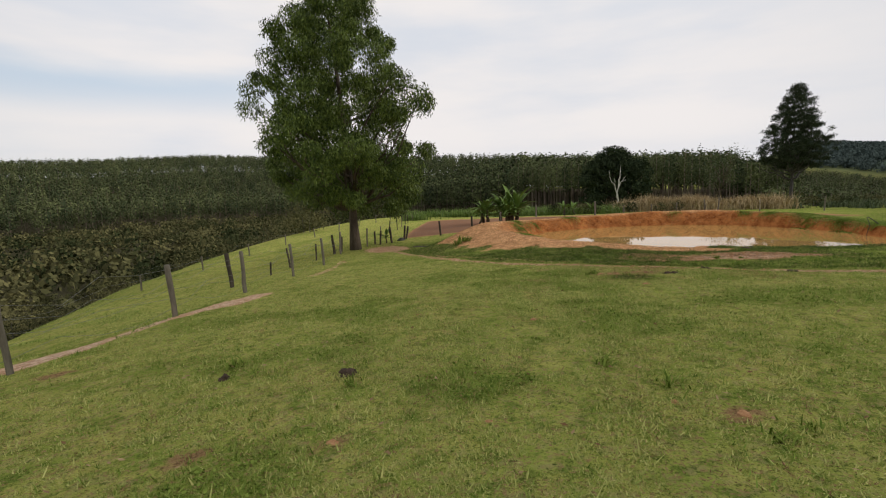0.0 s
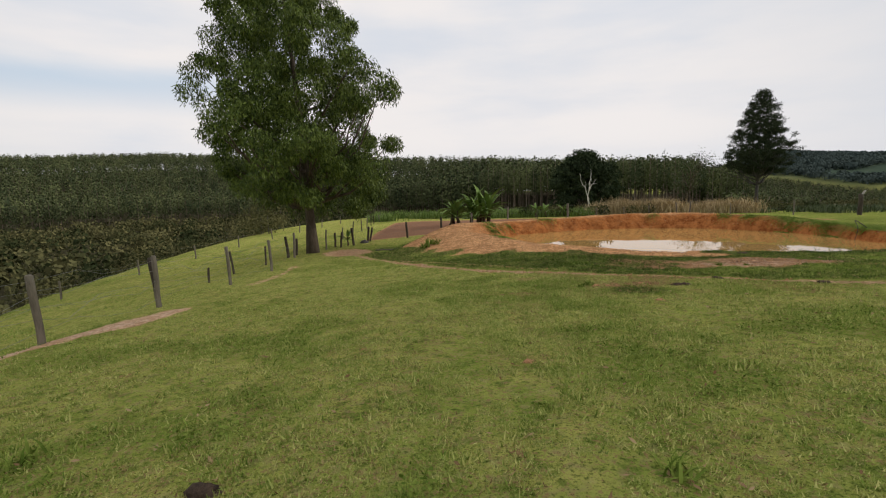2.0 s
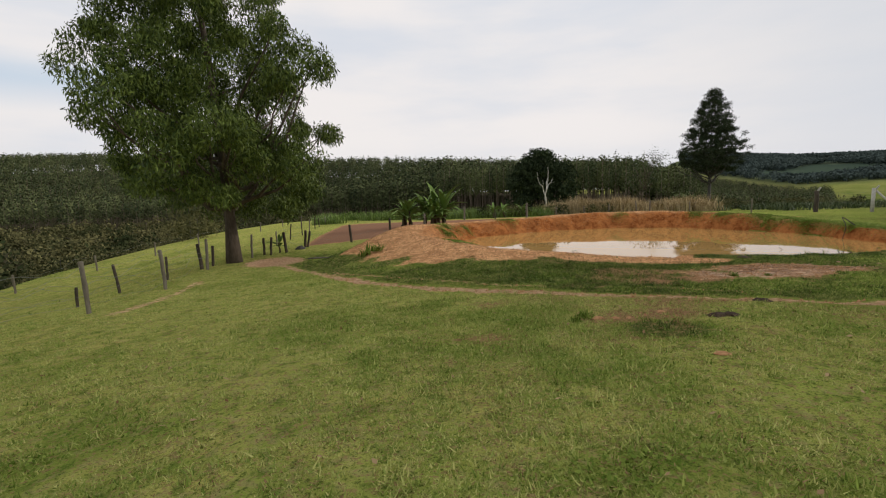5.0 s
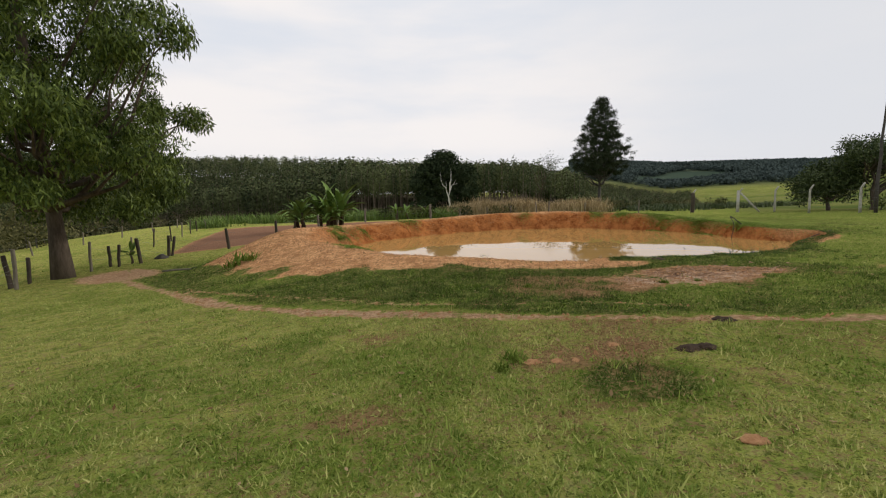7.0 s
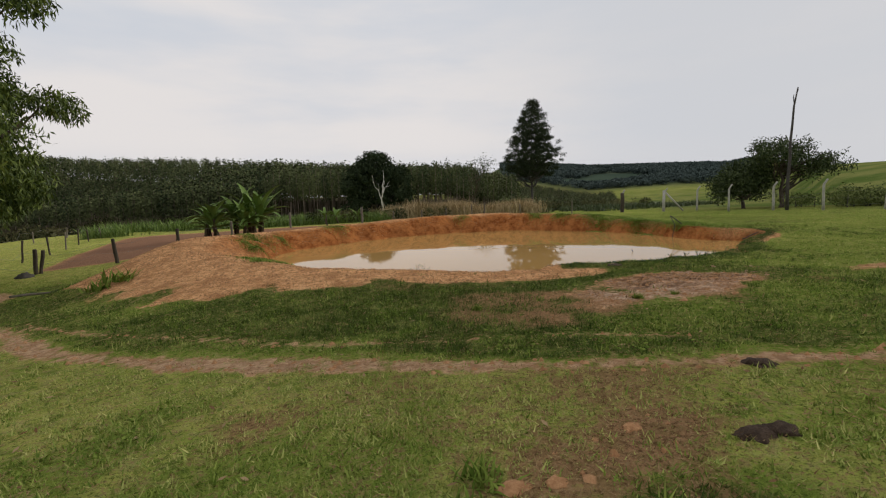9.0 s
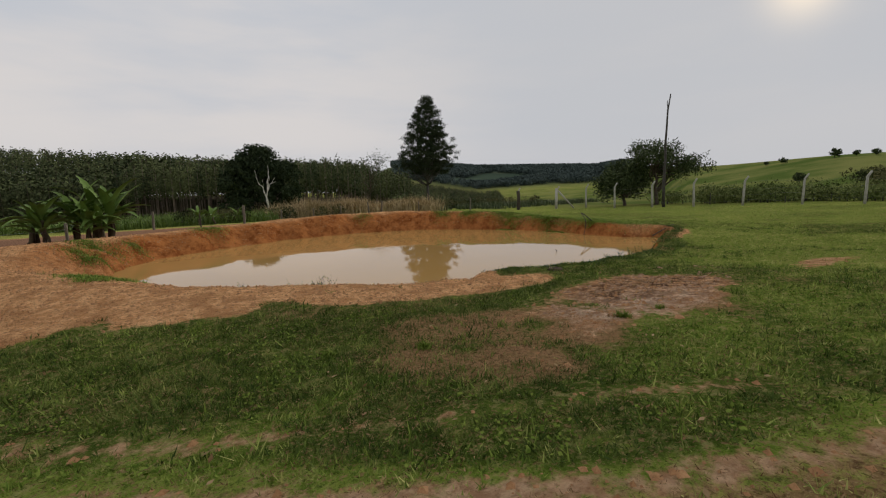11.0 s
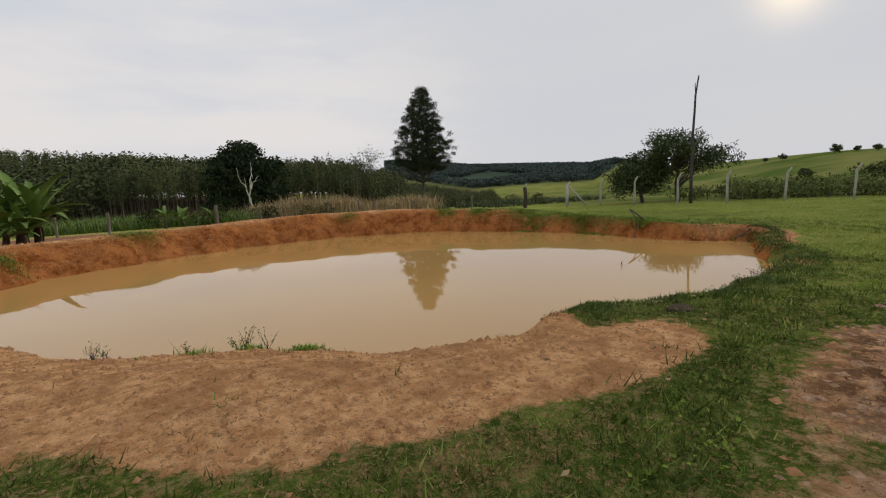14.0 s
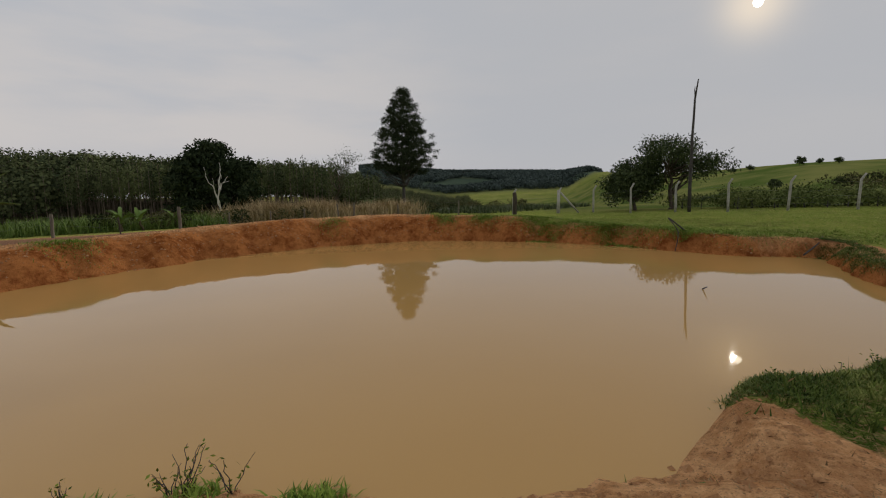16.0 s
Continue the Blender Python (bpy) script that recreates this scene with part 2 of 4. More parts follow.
FOREST_LEAF = leaf_material("hazed_eucalyptus_leaf", (0.04, 0.055, 0.029), (0.13, 0.148, 0.064), 0.06, 0.9, 0.4)
# ridge leaves greyed and blued, aerial haze painted into their colour
HAZED_FAR_LEAF = leaf_material("hazed_far_leaf", (0.055, 0.075, 0.07), (0.095, 0.12, 0.105), 0.02, 0.8, 0.3)
SCRUB_LEAF = leaf_material("valley_scrub_leaf", (0.026, 0.036, 0.015), (0.14, 0.13, 0.058), 0.12, 0.9, 0.6)
HEDGE_LEAF = leaf_material("hedge_leaf", (0.065, 0.095, 0.028), (0.2, 0.225, 0.08), 0.3, 0.8, 0.3)
BANANA_LEAF = leaf_material("banana_leaf", (0.045, 0.085, 0.018), (0.2, 0.3, 0.07), 1.2, 0.5)
BLADE = turf_material()
WEED_LEAF = leaf_material("weed_leaf", (0.085, 0.135, 0.02), (0.22, 0.28, 0.055), 3.0, 0.75)
STRAW = leaf_material("dry_tall_grass", (0.26, 0.19, 0.09), (0.58, 0.46, 0.27), 0.5, 0.8)
DEAD_LEAF = leaf_material("fallen_leaf", (0.16, 0.09, 0.04), (0.42, 0.3, 0.16), 3.0, 0.8)
LITTER = leaf_material("dry_grass_litter", (0.13, 0.07, 0.032), (0.4, 0.27, 0.135), 3.0, 0.8)
PALE_CLOD = rough_material("pale_crusted_clod", (0.25, 0.14, 0.08), (0.52, 0.34, 0.22), 10.0, 0.95, 0.7, 0.02)
GREEN_CANE = leaf_material("green_cane_grass", (0.08, 0.14, 0.025), (0.2, 0.27, 0.07), 0.6, 0.6)
# ---- lie of the land: heights as smooth functions of x and y ----
WATER = -1.05
POND = [(4.4, 24.3), (4.6, 25.6), (5.5, 27.2), (7.0, 28.5), (9.0, 29.3), (11.0, 29.9), (13.0, 30.2), (15.0, 29.9), (16.9, 29.2),
        (18.2, 28.0), (19.1, 26.3), (19.6, 24.4), (19.7, 22.5), (19.5, 20.8), (19.4, 19.6), (19.8, 18.5), (18.9, 18.0), (17.6, 17.7),
        (15.8, 16.85), (14.0, 16.85), (12.4, 17.15), (11.7, 17.6), (11.0, 18.05), (10.3, 18.15), (9.6, 18.1), (9.0, 18.45), (8.4, 18.85), (8.05, 19.35),
        (7.5, 20.0), (6.8, 20.55), (6.1, 21.15), (5.5, 22.3), (4.8, 23.5)]
# bearing round the pond's middle, height of the bank's crest, its width from the water, width of the outer slope, reach of bare earth
BANK = [(0, -0.22, 1.3, 3.0, 2.6), (40, -0.16, 1.3, 3.0, 2.6), (68, -0.28, 1.1, 4.0, 1.15), (101, -0.55, 0.65, 6.0, 0.75),
        (123, -0.64, 0.4, 6.0, 0.55), (136, -0.72, 0.32, 5.0, 0.4), (164, -0.84, 0.4, 4.0, 0.05), (194, -0.86, 0.4, 3.0, 0.1),
        (206, -0.8, 0.6, 3.0, 2.2), (233, -0.64, 1.7, 3.5, 3.4), (252, -0.54, 2.0, 3.8, 4.2), (272, -0.4, 2.1, 4.2, 4.7), (286, -0.16, 1.7, 4.0, 4.2),
        (300, -0.3, 1.3, 4.0, 3.2), (333, -0.36, 1.3, 3.5, 2.8), (360, -0.22, 1.3, 3.0, 2.6)]


def step(a, b, v):
    k = np.clip((v - a) / (b - a), 0, 1)
    return k * k * (3 - 2 * k)


def smooth_curve(points, closed, cuts=8):
    """A Catmull-Rom curve through a few points."""
    p = np.array(points, float)
    n = len(p)
    out = []
    for i in range(n if closed else n - 1):
        if closed:
            a, b, c, e = p[i - 1], p[i], p[(i + 1) % n], p[(i + 2) % n]
        else:
            a, b, c, e = p[max(i - 1, 0)], p[i], p[i + 1], p[min(i + 2, n - 1)]
        for k in np.arange(cuts) / cuts:
            out.append(0.5 * (2 * b + (c - a) * k + (2 * a - 5 * b + 4 * c - e) * k * k + (3 * b - a - 3 * c + e) * k ** 3))
    if not closed:
        out.append(p[-1])
    return np.array(out)


def value_noise(x, y, size, seed=0):
    """Smooth noise of -1 to 1 with features of that size."""
    u, v = np.asarray(x, float) / size + 31.7 * seed, np.asarray(y, float) / size - 17.3 * seed
    i, j = np.floor(u), np.floor(v)
    a, b = u - i, v - j
    a, b = a * a * (3 - 2 * a), b * b * (3 - 2 * b)

    def lot(i, j):
        s = np.sin(i * 127.1 + j * 311.7 + seed * 74.7) * 43758.5453
        return 2 * (s - np.floor(s)) - 1
    return (lot(i, j) * (1 - a) + lot(i + 1, j) * a) * (1 - b) + (lot(i, j + 1) * (1 - a) + lot(i + 1, j + 1) * a) * b


def line_distance(x, y, curve, closed=False):
    """Distance to a curve; with closed also whether the point lies inside."""
    x, y = np.asarray(x, float), np.asarray(y, float)
    best, inside = np.full(x.shape, 1e9), np.zeros(x.shape, bool)
    q = np.roll(curve, -1, 0) if closed else curve[1:]
    for (ax, ay), (bx, by) in zip(curve if closed else curve[:-1], q):
        dx, dy = bx - ax, by - ay
        k = np.clip(((x - ax) * dx + (y - ay) * dy) / max(dx * dx + dy * dy, 1e-9), 0, 1)
        best = np.minimum(best, np.hypot(x - ax - k * dx, y - ay - k * dy))
        if closed and dy:
            inside ^= ((ay > y) != (by > y)) & (x < ax + (y - ay) * dx / dy)
    return (best, inside) if closed else best


POND_CURVE = smooth_curve(POND, True, 6)


def pond_distance(x, y):
    """Metres outside the water's edge; negative over the water."""
    x, y = np.asarray(x, float), np.asarray(y, float)
    out = np.hypot(x - 12, y - 23.5)
    near = out < 26
    best, inside = line_distance(x[near], y[near], POND_CURVE, True)
    out[near] = np.where(inside, -best, best)
    out[~near] = 14
    return out


def bank(x, y, column):
    bearing = np.degrees(np.arctan2(x - 12, y - 23.5)) % 360
    t = np.array(BANK)
    return np.interp(bearing, t[:, 0], t[:, column])


def base_height(x, y):
    """The meadow without the pond, falling away to the valley, with the hills beyond it."""
    left = np.interp(y, (-40, -10, 0, 6, 10, 15, 20, 28, 40, 60, 90), (2.5, 0.35, 0.0, -0.32, -0.55, -0.93, -1.25, -1.5, -1.45, -1.6, -2.5))
    right = np.interp(y, (-40, -10, 0, 6, 10, 15, 20, 40, 60, 90), (1.5, 0.3, 0.08, -0.2, -0.45, -0.78, -0.8, -1.25, -1.7, -3.0))
    w = step(-2, 7, x)
    near = left * (1 - w) + right * w
    near = near + np.minimum(x, 0) * np.interp(y, (0, 10, 28, 60), (0.08, 0.072, 0.045, 0.02)) * step(-9, -5, x)
    u = np.maximum(-6 - x, 0)
    fall = np.interp(y, (0, 14, 30, 47, 70), (0.2, 0.2, 0.13, 0.09, 0.05))
    edge = np.interp(y, (0, 14, 30, 47, 70), (7, 8, 11, 10, 6))
    v = np.maximum(u - edge, 0)
    near = near - 0.45 * (1 - step(-9, -5, x)) * np.interp(y, (0, 10, 28, 60), (1, 0.9, 0.55, 0.25))
    near = near - fall * np.minimum(u, 30) - np.where(v < 8, 0.022 * v * v, 1.41 + 0.35 * (v - 8))
    v = np.maximum(y - 80 - 0.1 * x, 0)
    near = near - np.where(v < 15, 0.008 * v * v, 1.8 + 0.24 * (v - 15))
    r, az = np.hypot(x, y), np.degrees(np.arctan2(x, y))
    a_s = (-180, -110, -60, -12, 10, 30, 38, 46, 60, 67, 80, 110, 150, 180)
    floor = np.interp(az, a_s, (0, -8, -22, -20, -12, -10, -16, -20, -14, -5, -2, -1, 1, 0))
    near = np.maximum(near, floor)
    rise0 = np.interp(az, a_s, (90, 300, 390, 385, 190, 180, 350, 450, 420, 110, 75, 70, 75, 90))
    rise1 = np.interp(az, a_s, (400, 700, 760, 740, 330, 320, 1200, 1350, 1350, 420, 300, 260, 300, 400))
    top = np.interp(az, a_s, (12, 26, 30, 37, 2, -5, 62, 62, 50, 13, 11.5, 11.3, 12, 12))
    top = top + 6.5 * np.exp(-((az + 29) / 9.0) ** 2)
    hill = floor + (top - floor) * step(rise0, rise1, r)
    hill = hill + np.interp(az, (40, 60), (2.0, 0.7)) * value_noise(x, y, 90, 3) * step(90, 200, r) + 7 * value_noise(x, y, 260, 4) * step(400, 900, r)
    w = step(85, 150, r)
    return near * (1 - w) + np.where(r > 80, hill, near) * w


def height(x, y, sd=None):
    """Height of the ground, bed of the pond included."""
    x, y = np.asarray(x, float), np.asarray(y, float)
    sd = pond_distance(x, y) if sd is None else sd
    z = base_height(x, y)
    crest, wide, out = bank(x, y, 1), bank(x, y, 2), bank(x, y, 3)
    rough = 0.26 * value_noise(x, y, 0.9, 1) + 0.18 * value_noise(x, y, 0.38, 2)
    bearing = np.degrees(np.arctan2(x - 12, y - 23.5)) % 360
    beach = step(198, 212, bearing) * step(286, 272, bearing)          # the trodden near side slopes gently
    face = np.clip((sd + rough * (1 - 0.75 * beach) * step(0.05, 0.5, wide)) / wide, 0, 1)
    up = (WATER - 0.02) + (crest - WATER + 0.02) * (1 - (1 - face) ** (2.2 - 0.95 * beach))
    down = crest + (z - crest) * step(0, 1, (sd - wide) / out)
    ring = np.where(sd < wide, up, down)
    z = np.where(sd < 12, ring, z)
    bed = WATER - 0.02 - 0.9 * (1 - np.exp(np.minimum(sd, 0) / 1.2))
    z = np.where(sd < 0, bed, z)
    near = step(70, 40, np.hypot(x, y))
    return z + (0.035 * value_noise(x, y, 2.3, 5) + 0.02 * value_noise(x, y, 0.7, 6) + 0.008 * value_noise(x, y, 0.25, 7)) * near * (sd > 0)


# ---- mesh helpers ----
def mesh_of(name, verts, faces, mat, smooth=False):
    """A mesh from arrays; faces: one array of rows of equal length, or a list of such arrays."""
    me = bpy.data.meshes.new(name)
    verts = np.ascontiguousarray(verts, np.float32)
    groups = [np.asarray(f, np.int32) for f in (faces if isinstance(faces, list) else [faces]) if len(f)]
    loops = np.concatenate([f.ravel() for f in groups])
    counts = np.concatenate([np.full(len(f), f.shape[1], np.int32) for f in groups])
    me.vertices.add(len(verts))
    me.vertices.foreach_set("co", verts.ravel())
    me.loops.add(len(loops))
    me.loops.foreach_set("vertex_index", loops)
    me.polygons.add(len(counts))
    me.polygons.foreach_set("loop_start", np.concatenate([[0], np.cumsum(counts)[:-1]]).astype(np.int32))
    me.polygons.foreach_set("use_smooth", np.full(len(counts), smooth))
    me.update(calc_edges=True)
    me.materials.append(mat)
    return me


def attribute(me, name, values):
    me.attributes.new(name, "FLOAT", "POINT").data.foreach_set("value", np.ascontiguousarray(values, np.float32))


def under(name, me, parent, label=""):
    """Links a mesh as a part under a thing or a part."""
    ob = new(name, me)
    ob.parent = parent
    return tagged(ob, label) if label else ob


def thing(name, label, category, place=(0, 0, 0), turn=0.0, group=""):
    ob = new(name)
    ob.matrix_world = pose(*place, 0, 0, turn)
    return tagged(ob, label, category, group)


def tube(points, radii, sides=7):
    """Vertices and faces of a tapering round limb along a line, closed at both ends."""
    p = np.array(points, float)
    t = np.gradient(p, axis=0)
    t /= np.linalg.norm(t, axis=1)[:, None] + 1e-9
    a = np.cross(t, (0.31, 0.87, 0.38))
    a /= np.linalg.norm(a, axis=1)[:, None] + 1e-9
    b = np.cross(t, a)
    w = np.arange(sides) / sides * 2 * np.pi
    ring = np.cos(w)[None, :, None] * a[:, None] + np.sin(w)[None, :, None] * b[:, None]
    v = p[:, None] + ring * np.array(radii, float)[:, None, None]
    n = len(p)
    i, j = np.meshgrid(np.arange(n - 1), np.arange(sides), indexing="ij")
    k = (j + 1) % sides
    f = np.stack([i * sides + j, i * sides + k, (i + 1) * sides + k, (i + 1) * sides + j], -1).reshape(-1, 4)
    v = np.concatenate([v.reshape(-1, 3), p[:1], p[-1:]])
    j = np.arange(sides)
    k = (j + 1) % sides
    caps = np.concatenate([np.stack([j * 0 + n * sides, k, j], -1), np.stack([j * 0 + n * sides + 1, (n - 1) * sides + j, (n - 1) * sides + k], -1)])
    return v, f, caps


def tubes_mesh(name, limbs, mat, sides=7):
    vs, qs, ts, at = [], [], [], 0
    for points, radii in limbs:
        v, q, t = tube(points, radii, sides)
        vs.append(v), qs.append(q + at), ts.append(t + at)
        at += len(v)
    return mesh_of(name, np.concatenate(vs), [np.concatenate(qs), np.concatenate(ts)], mat, True)


def unit(v):
    return v / (np.linalg.norm(v, axis=-1, keepdims=True) + 1e-9)


def leaves(rng, centres, length, width, droop=0.3, wild=1.0, normals=None):
    """Pointed leaves, two triangles each, folded a little along the middle rib."""
    n = len(centres)
    way = rng.normal(size=(n, 3)) * wild
    way[:, 2] -= droop * 2
    way = unit(way)
    facing = rng.normal(size=(n, 3)) if normals is None else normals
    if normals is not None:
        way = unit(way - (way * facing).sum(1, keepdims=True) * facing)
    side = unit(np.cross(way, facing))
    size = rng.uniform(0.65, 1.25, (n, 1))
    tip = centres + way * length * size
    mid = centres + way * length * size * 0.45
    v = np.stack([centres, mid + side * width * size / 2, tip, mid - side * width * size / 2], 1).reshape(-1, 3)
    i = np.arange(n)[:, None] * 4
    return v, np.concatenate([i + np.array([[0, 1, 2]]), i + np.array([[0, 2, 3]])])


def ball(rng, n, squash=1.0):
    """Random places in a ball, more of them towards its skin."""
    d = unit(rng.normal(size=(n, 3))) * rng.uniform(0.15, 1, (n, 1)) ** 0.5
    d[:, 2] *= squash
    return d


def ground_at(x, y):
    return float(height(np.array([float(x)]), np.array([float(y)]))[0])


def along(points, steps):
    c = smooth_curve(points, False, steps)
    return c


# ---- the ground: one sheet out to the horizon ----
def spread(inner0, inner1, fine, outer, growth):
    """Grid lines, close together in the middle, wider and wider outwards."""
    mid = np.arange(inner0, inner1 + fine / 2, fine)
    out, gap = [mid[-1]], fine
    while out[-1] < outer:
        gap *= growth
        out.append(out[-1] + gap)
    low, gap = [mid[0]], fine
    while low[-1] > -outer:
        gap *= growth
        low.append(low[-1] - gap)
    return np.concatenate([low[:0:-1], mid, out[1:]])


FENCE_TRAIL = along([(-11, 4.5), (-7.6, 7.4), (-6.75, 9.2), (-5.75, 11.0), (-5.2, 12.6)], 6)
FENCE_TRAIL_FAR = along([(-5.0, 16.8), (-4.95, 19), (-4.9, 22)], 4)
CATTLE_PATH = along([(-4.2, 27.6), (-2.3, 23.8), (-0.7, 20.6), (0.35, 17.8), (1.45, 16.2), (2.7, 14.9), (3.65, 13.9), (4.5, 13.1), (5.3, 12.4), (6.1, 11.85), (7.6, 10.95), (12, 8.6)], 5)
CATTLE_PATH_INNER = along([(-0.5, 21.0), (0.9, 18.3), (2.3, 16.5), (3.6, 15.0), (4.7, 14.1), (5.7, 13.4), (7.0, 12.4)], 5)


def blob(x, y, cx, cy, rx, ry, turn=0.0):
    c, s = math.cos(radians(turn)), math.sin(radians(turn))
    u, v = (x - cx) * c + (y - cy) * s, -(x - cx) * s + (y - cy) * c
    return np.clip(1.5 - np.hypot(u / rx, v / ry), 0, 1)


def cover(x, y, sd):
    """What grows or lies where: shares of bare soil, thin turf, lush turf and so on."""
    near = (np.hypot(x - 5, y - 20) < 60)
    n1, n2 = value_noise(x, y, 1.7, 11), value_noise(x, y, 0.6, 12)
    reach = bank(x, y, 4)
    soil = step(0.5, -0.5, (sd - reach + 0.5 * n1 + 0.4 * n2) / (0.35 + 0.3 * np.minimum(reach, 3))) * near
    soil = np.maximum(soil, np.clip(1.1 * blob(x, y, 9.4, 16.8, 1.0, 0.45, -5) + 0.35 * n1 + 0.3 * n2, 0, 1) * (blob(x, y, 9.4, 16.8, 1.0, 0.45, -5) > 0))
    trails = np.zeros_like(x)
    spot = near & (y < 36)
    for curve, wide, much in ((FENCE_TRAIL, 0.42, 0.85), (FENCE_TRAIL_FAR, 0.24, 0.52), (CATTLE_PATH, 0.25, 0.62), (CATTLE_PATH_INNER, 0.13, 0.52)):
        gap = line_distance(x[spot], y[spot], curve)
        trails[spot] = np.maximum(trails[spot], much * step(1.7, 0.25, gap / wide + 0.45 * n1[spot] + 0.3 * n2[spot]))
    trails = np.maximum(trails, 0.9 * blob(x, y, -3.4, 26.6, 1.3, 2.0, 20) * near)
    patch = np.maximum(1.15 * blob(x, y, 10.1, 14.3, 2.5, 1.05, 4), 0.8 * blob(x, y, 13.5, 13.2, 1.8, 0.4, -10)) * near
    patch = np.clip(patch * 0.75 + (0.3 * n1 + 0.3 * n2) * (patch > 0), 0, 1)
    thin = np.maximum(1.25 * blob(x, y, 7.0, 14.5, 1.6, 1.05, -30), 1.0 * blob(x, y, 10.0, 14.0, 2.6, 1.2, 0)) * near
    thin = np.maximum(thin, 0.3 * step(0.8, 0.1, np.abs(sd - reach)) * near)
    for cx, cy, r in ((1.29, 6.71, 0.32), (2.27, 10.93, 0.5), (4.81, 11.2, 0.5), (3.9, 12.1, 0.4), (2.2, 11.0, 0.3), (-0.9, 3.28, 0.2), (2.22, 3.29, 0.2), (-2.05, 3.3, 0.2), (-5.44, 6.1, 0.4), (4.15, 9.38, 0.3)):
        thin = np.maximum(thin, 0.85 * blob(x, y, cx, cy, r, r * 0.7, 20))
    thin = np.clip(thin * (0.7 + 0.9 * n2 + 0.5 * n1), 0, 1)
    lush = step(0.42, 0.95, 0.5 + 0.5 * value_noise(x, y, 1.5, 13) + 0.3 * value_noise(x, y, 0.45, 15) + 0.25 * value_noise(x, y, 5.0, 14)) * 0.42
    lush = np.maximum(lush, step(4.6, 3.4, sd) * (sd > 0) * 0.9)
    lush = np.maximum(lush, np.maximum(blob(x, y, 3.2, 16.8, 3.8, 1.3, -42), blob(x, y, 4.3, 10.4, 0.6, 0.5)))
    lush = np.maximum(lush, 0.7 * step(15, 22, x) * step(60, 50, x) * near)
    inside = step(-0.2, 0.7, y - np.interp(x, CATTLE_PATH[:, 0], CATTLE_PATH[:, 1]) + 0.3 * n1) * step(9.5, 7.5, sd) * (sd > 0) * step(31, 27, y)
    lush = np.maximum(lush, inside * np.clip(0.82 + 0.2 * n1 + 0.15 * n2, 0, 1))
    lush = np.minimum(lush, 1 - (0.42 - 0.3 * value_noise(x, y, 2.4, 16) - 0.2 * n2) * step(10.5, 14.5, x + 0.8 * n1))
    worn = step(8.6, 10.6, y + 0.5 * n1) * step(14.5, 13.0, y) * step(0.5, 2.5, x) * (1 - inside)
    thin = np.maximum(thin, worn * np.clip(0.3 + 0.45 * n1 + 0.4 * n2, 0, 1))
    field = step(32.6, 34.0, y + 0.4 * n1) * step(53, 50, y) * step(-3.6, -2.6, x - 0.07 * (y - 33)) * step(34, 28, x) * (sd > 3.3) * near
    r, az = np.hypot(x, y), np.degrees(np.arctan2(x, y))
    spring = step(46, 50, az) * step(150, 118, az) * step(48, 62, r) * step(900, 500, r)
    spring = np.maximum(spring, 0.3 * step(-14, -22, x) * step(100, 60, r))
    woodland = step(175, 195, r) * step(50, 45, az) * step(900, 600, r) * (az > -110)
    woodland = np.maximum(woodland, np.maximum(step(90, 110, r) * step(-8, -16, az), step(50, 60, r) * step(-17, -23, az)) * (az > -110))
    return dict(soil=np.clip(np.maximum.reduce([soil, trails, patch, field]), 0, 1), thin=np.clip(thin, 0, 1), lush=np.clip(lush, 0, 1),
                trail=np.clip(trails * 1.6, 0, 1) * (sd > reach - 0.5) * step(-5, -3, x), pale=np.clip(np.maximum(trails * step(-3, -5, x), 1.3 * patch * (0.25 + 0.75 * blob(x, y, 8.9, 14.2, 1.3, 0.8, -15))), 0, 1), red=step(0.15, -0.25, sd - bank(x, y, 2) * 0.8 + 0.25 * n1) * step(255, 300, np.degrees(np.arctan2(x - 12, y - 23.5)) % 360 + 360 * (np.degrees(np.arctan2(x - 12, y - 23.5)) % 360 < 150)) * near,
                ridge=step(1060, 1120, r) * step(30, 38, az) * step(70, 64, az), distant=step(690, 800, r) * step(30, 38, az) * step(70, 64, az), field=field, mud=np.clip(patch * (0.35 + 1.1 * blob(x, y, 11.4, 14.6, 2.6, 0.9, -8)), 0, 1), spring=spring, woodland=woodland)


gx, gy = spread(-9.5, 22.5, 0.16, 2600, 1.07), spread(0.0, 32.5, 0.16, 2600, 1.07)
X, Y = (a.ravel() for a in np.meshgrid(gx, gy))
SD = pond_distance(X, Y)
Z = height(X, Y, SD)
i, j = (a.ravel() for a in np.meshgrid(np.arange(len(gx) - 1), np.arange(len(gy) - 1)))
k = j * len(gx) + i
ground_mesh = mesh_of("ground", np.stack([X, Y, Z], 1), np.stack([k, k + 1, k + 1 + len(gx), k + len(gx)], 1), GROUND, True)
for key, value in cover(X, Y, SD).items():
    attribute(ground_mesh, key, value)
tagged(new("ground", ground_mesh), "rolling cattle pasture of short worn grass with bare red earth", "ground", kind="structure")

# the pond's surface reaches a little under its banks
c = POND_CURVE - (12, 23.5)
rim = (12, 23.5) + c * (1 + 0.5 / np.linalg.norm(c, axis=1))[:, None]
k = np.arange(len(rim))
pond_mesh = mesh_of("pond_water", np.concatenate([np.column_stack([rim, np.full(len(rim), WATER)]), [(12, 23.5, WATER)]]), np.stack([k, (k + 1) % len(rim), k * 0 + len(rim)], 1), WATER_MAT)
tagged(new("pond_water", pond_mesh), "still muddy brown pond water mirroring the grey sky", "water", kind="structure")

# the sun's pale disc behind thin cloud
m, n, shade = material("sun_disc")
n.put(shade, "Base Color", (0, 0, 0, 1))
n.put(shade, "Emission Color", (1.0, 0.92, 0.75, 1))
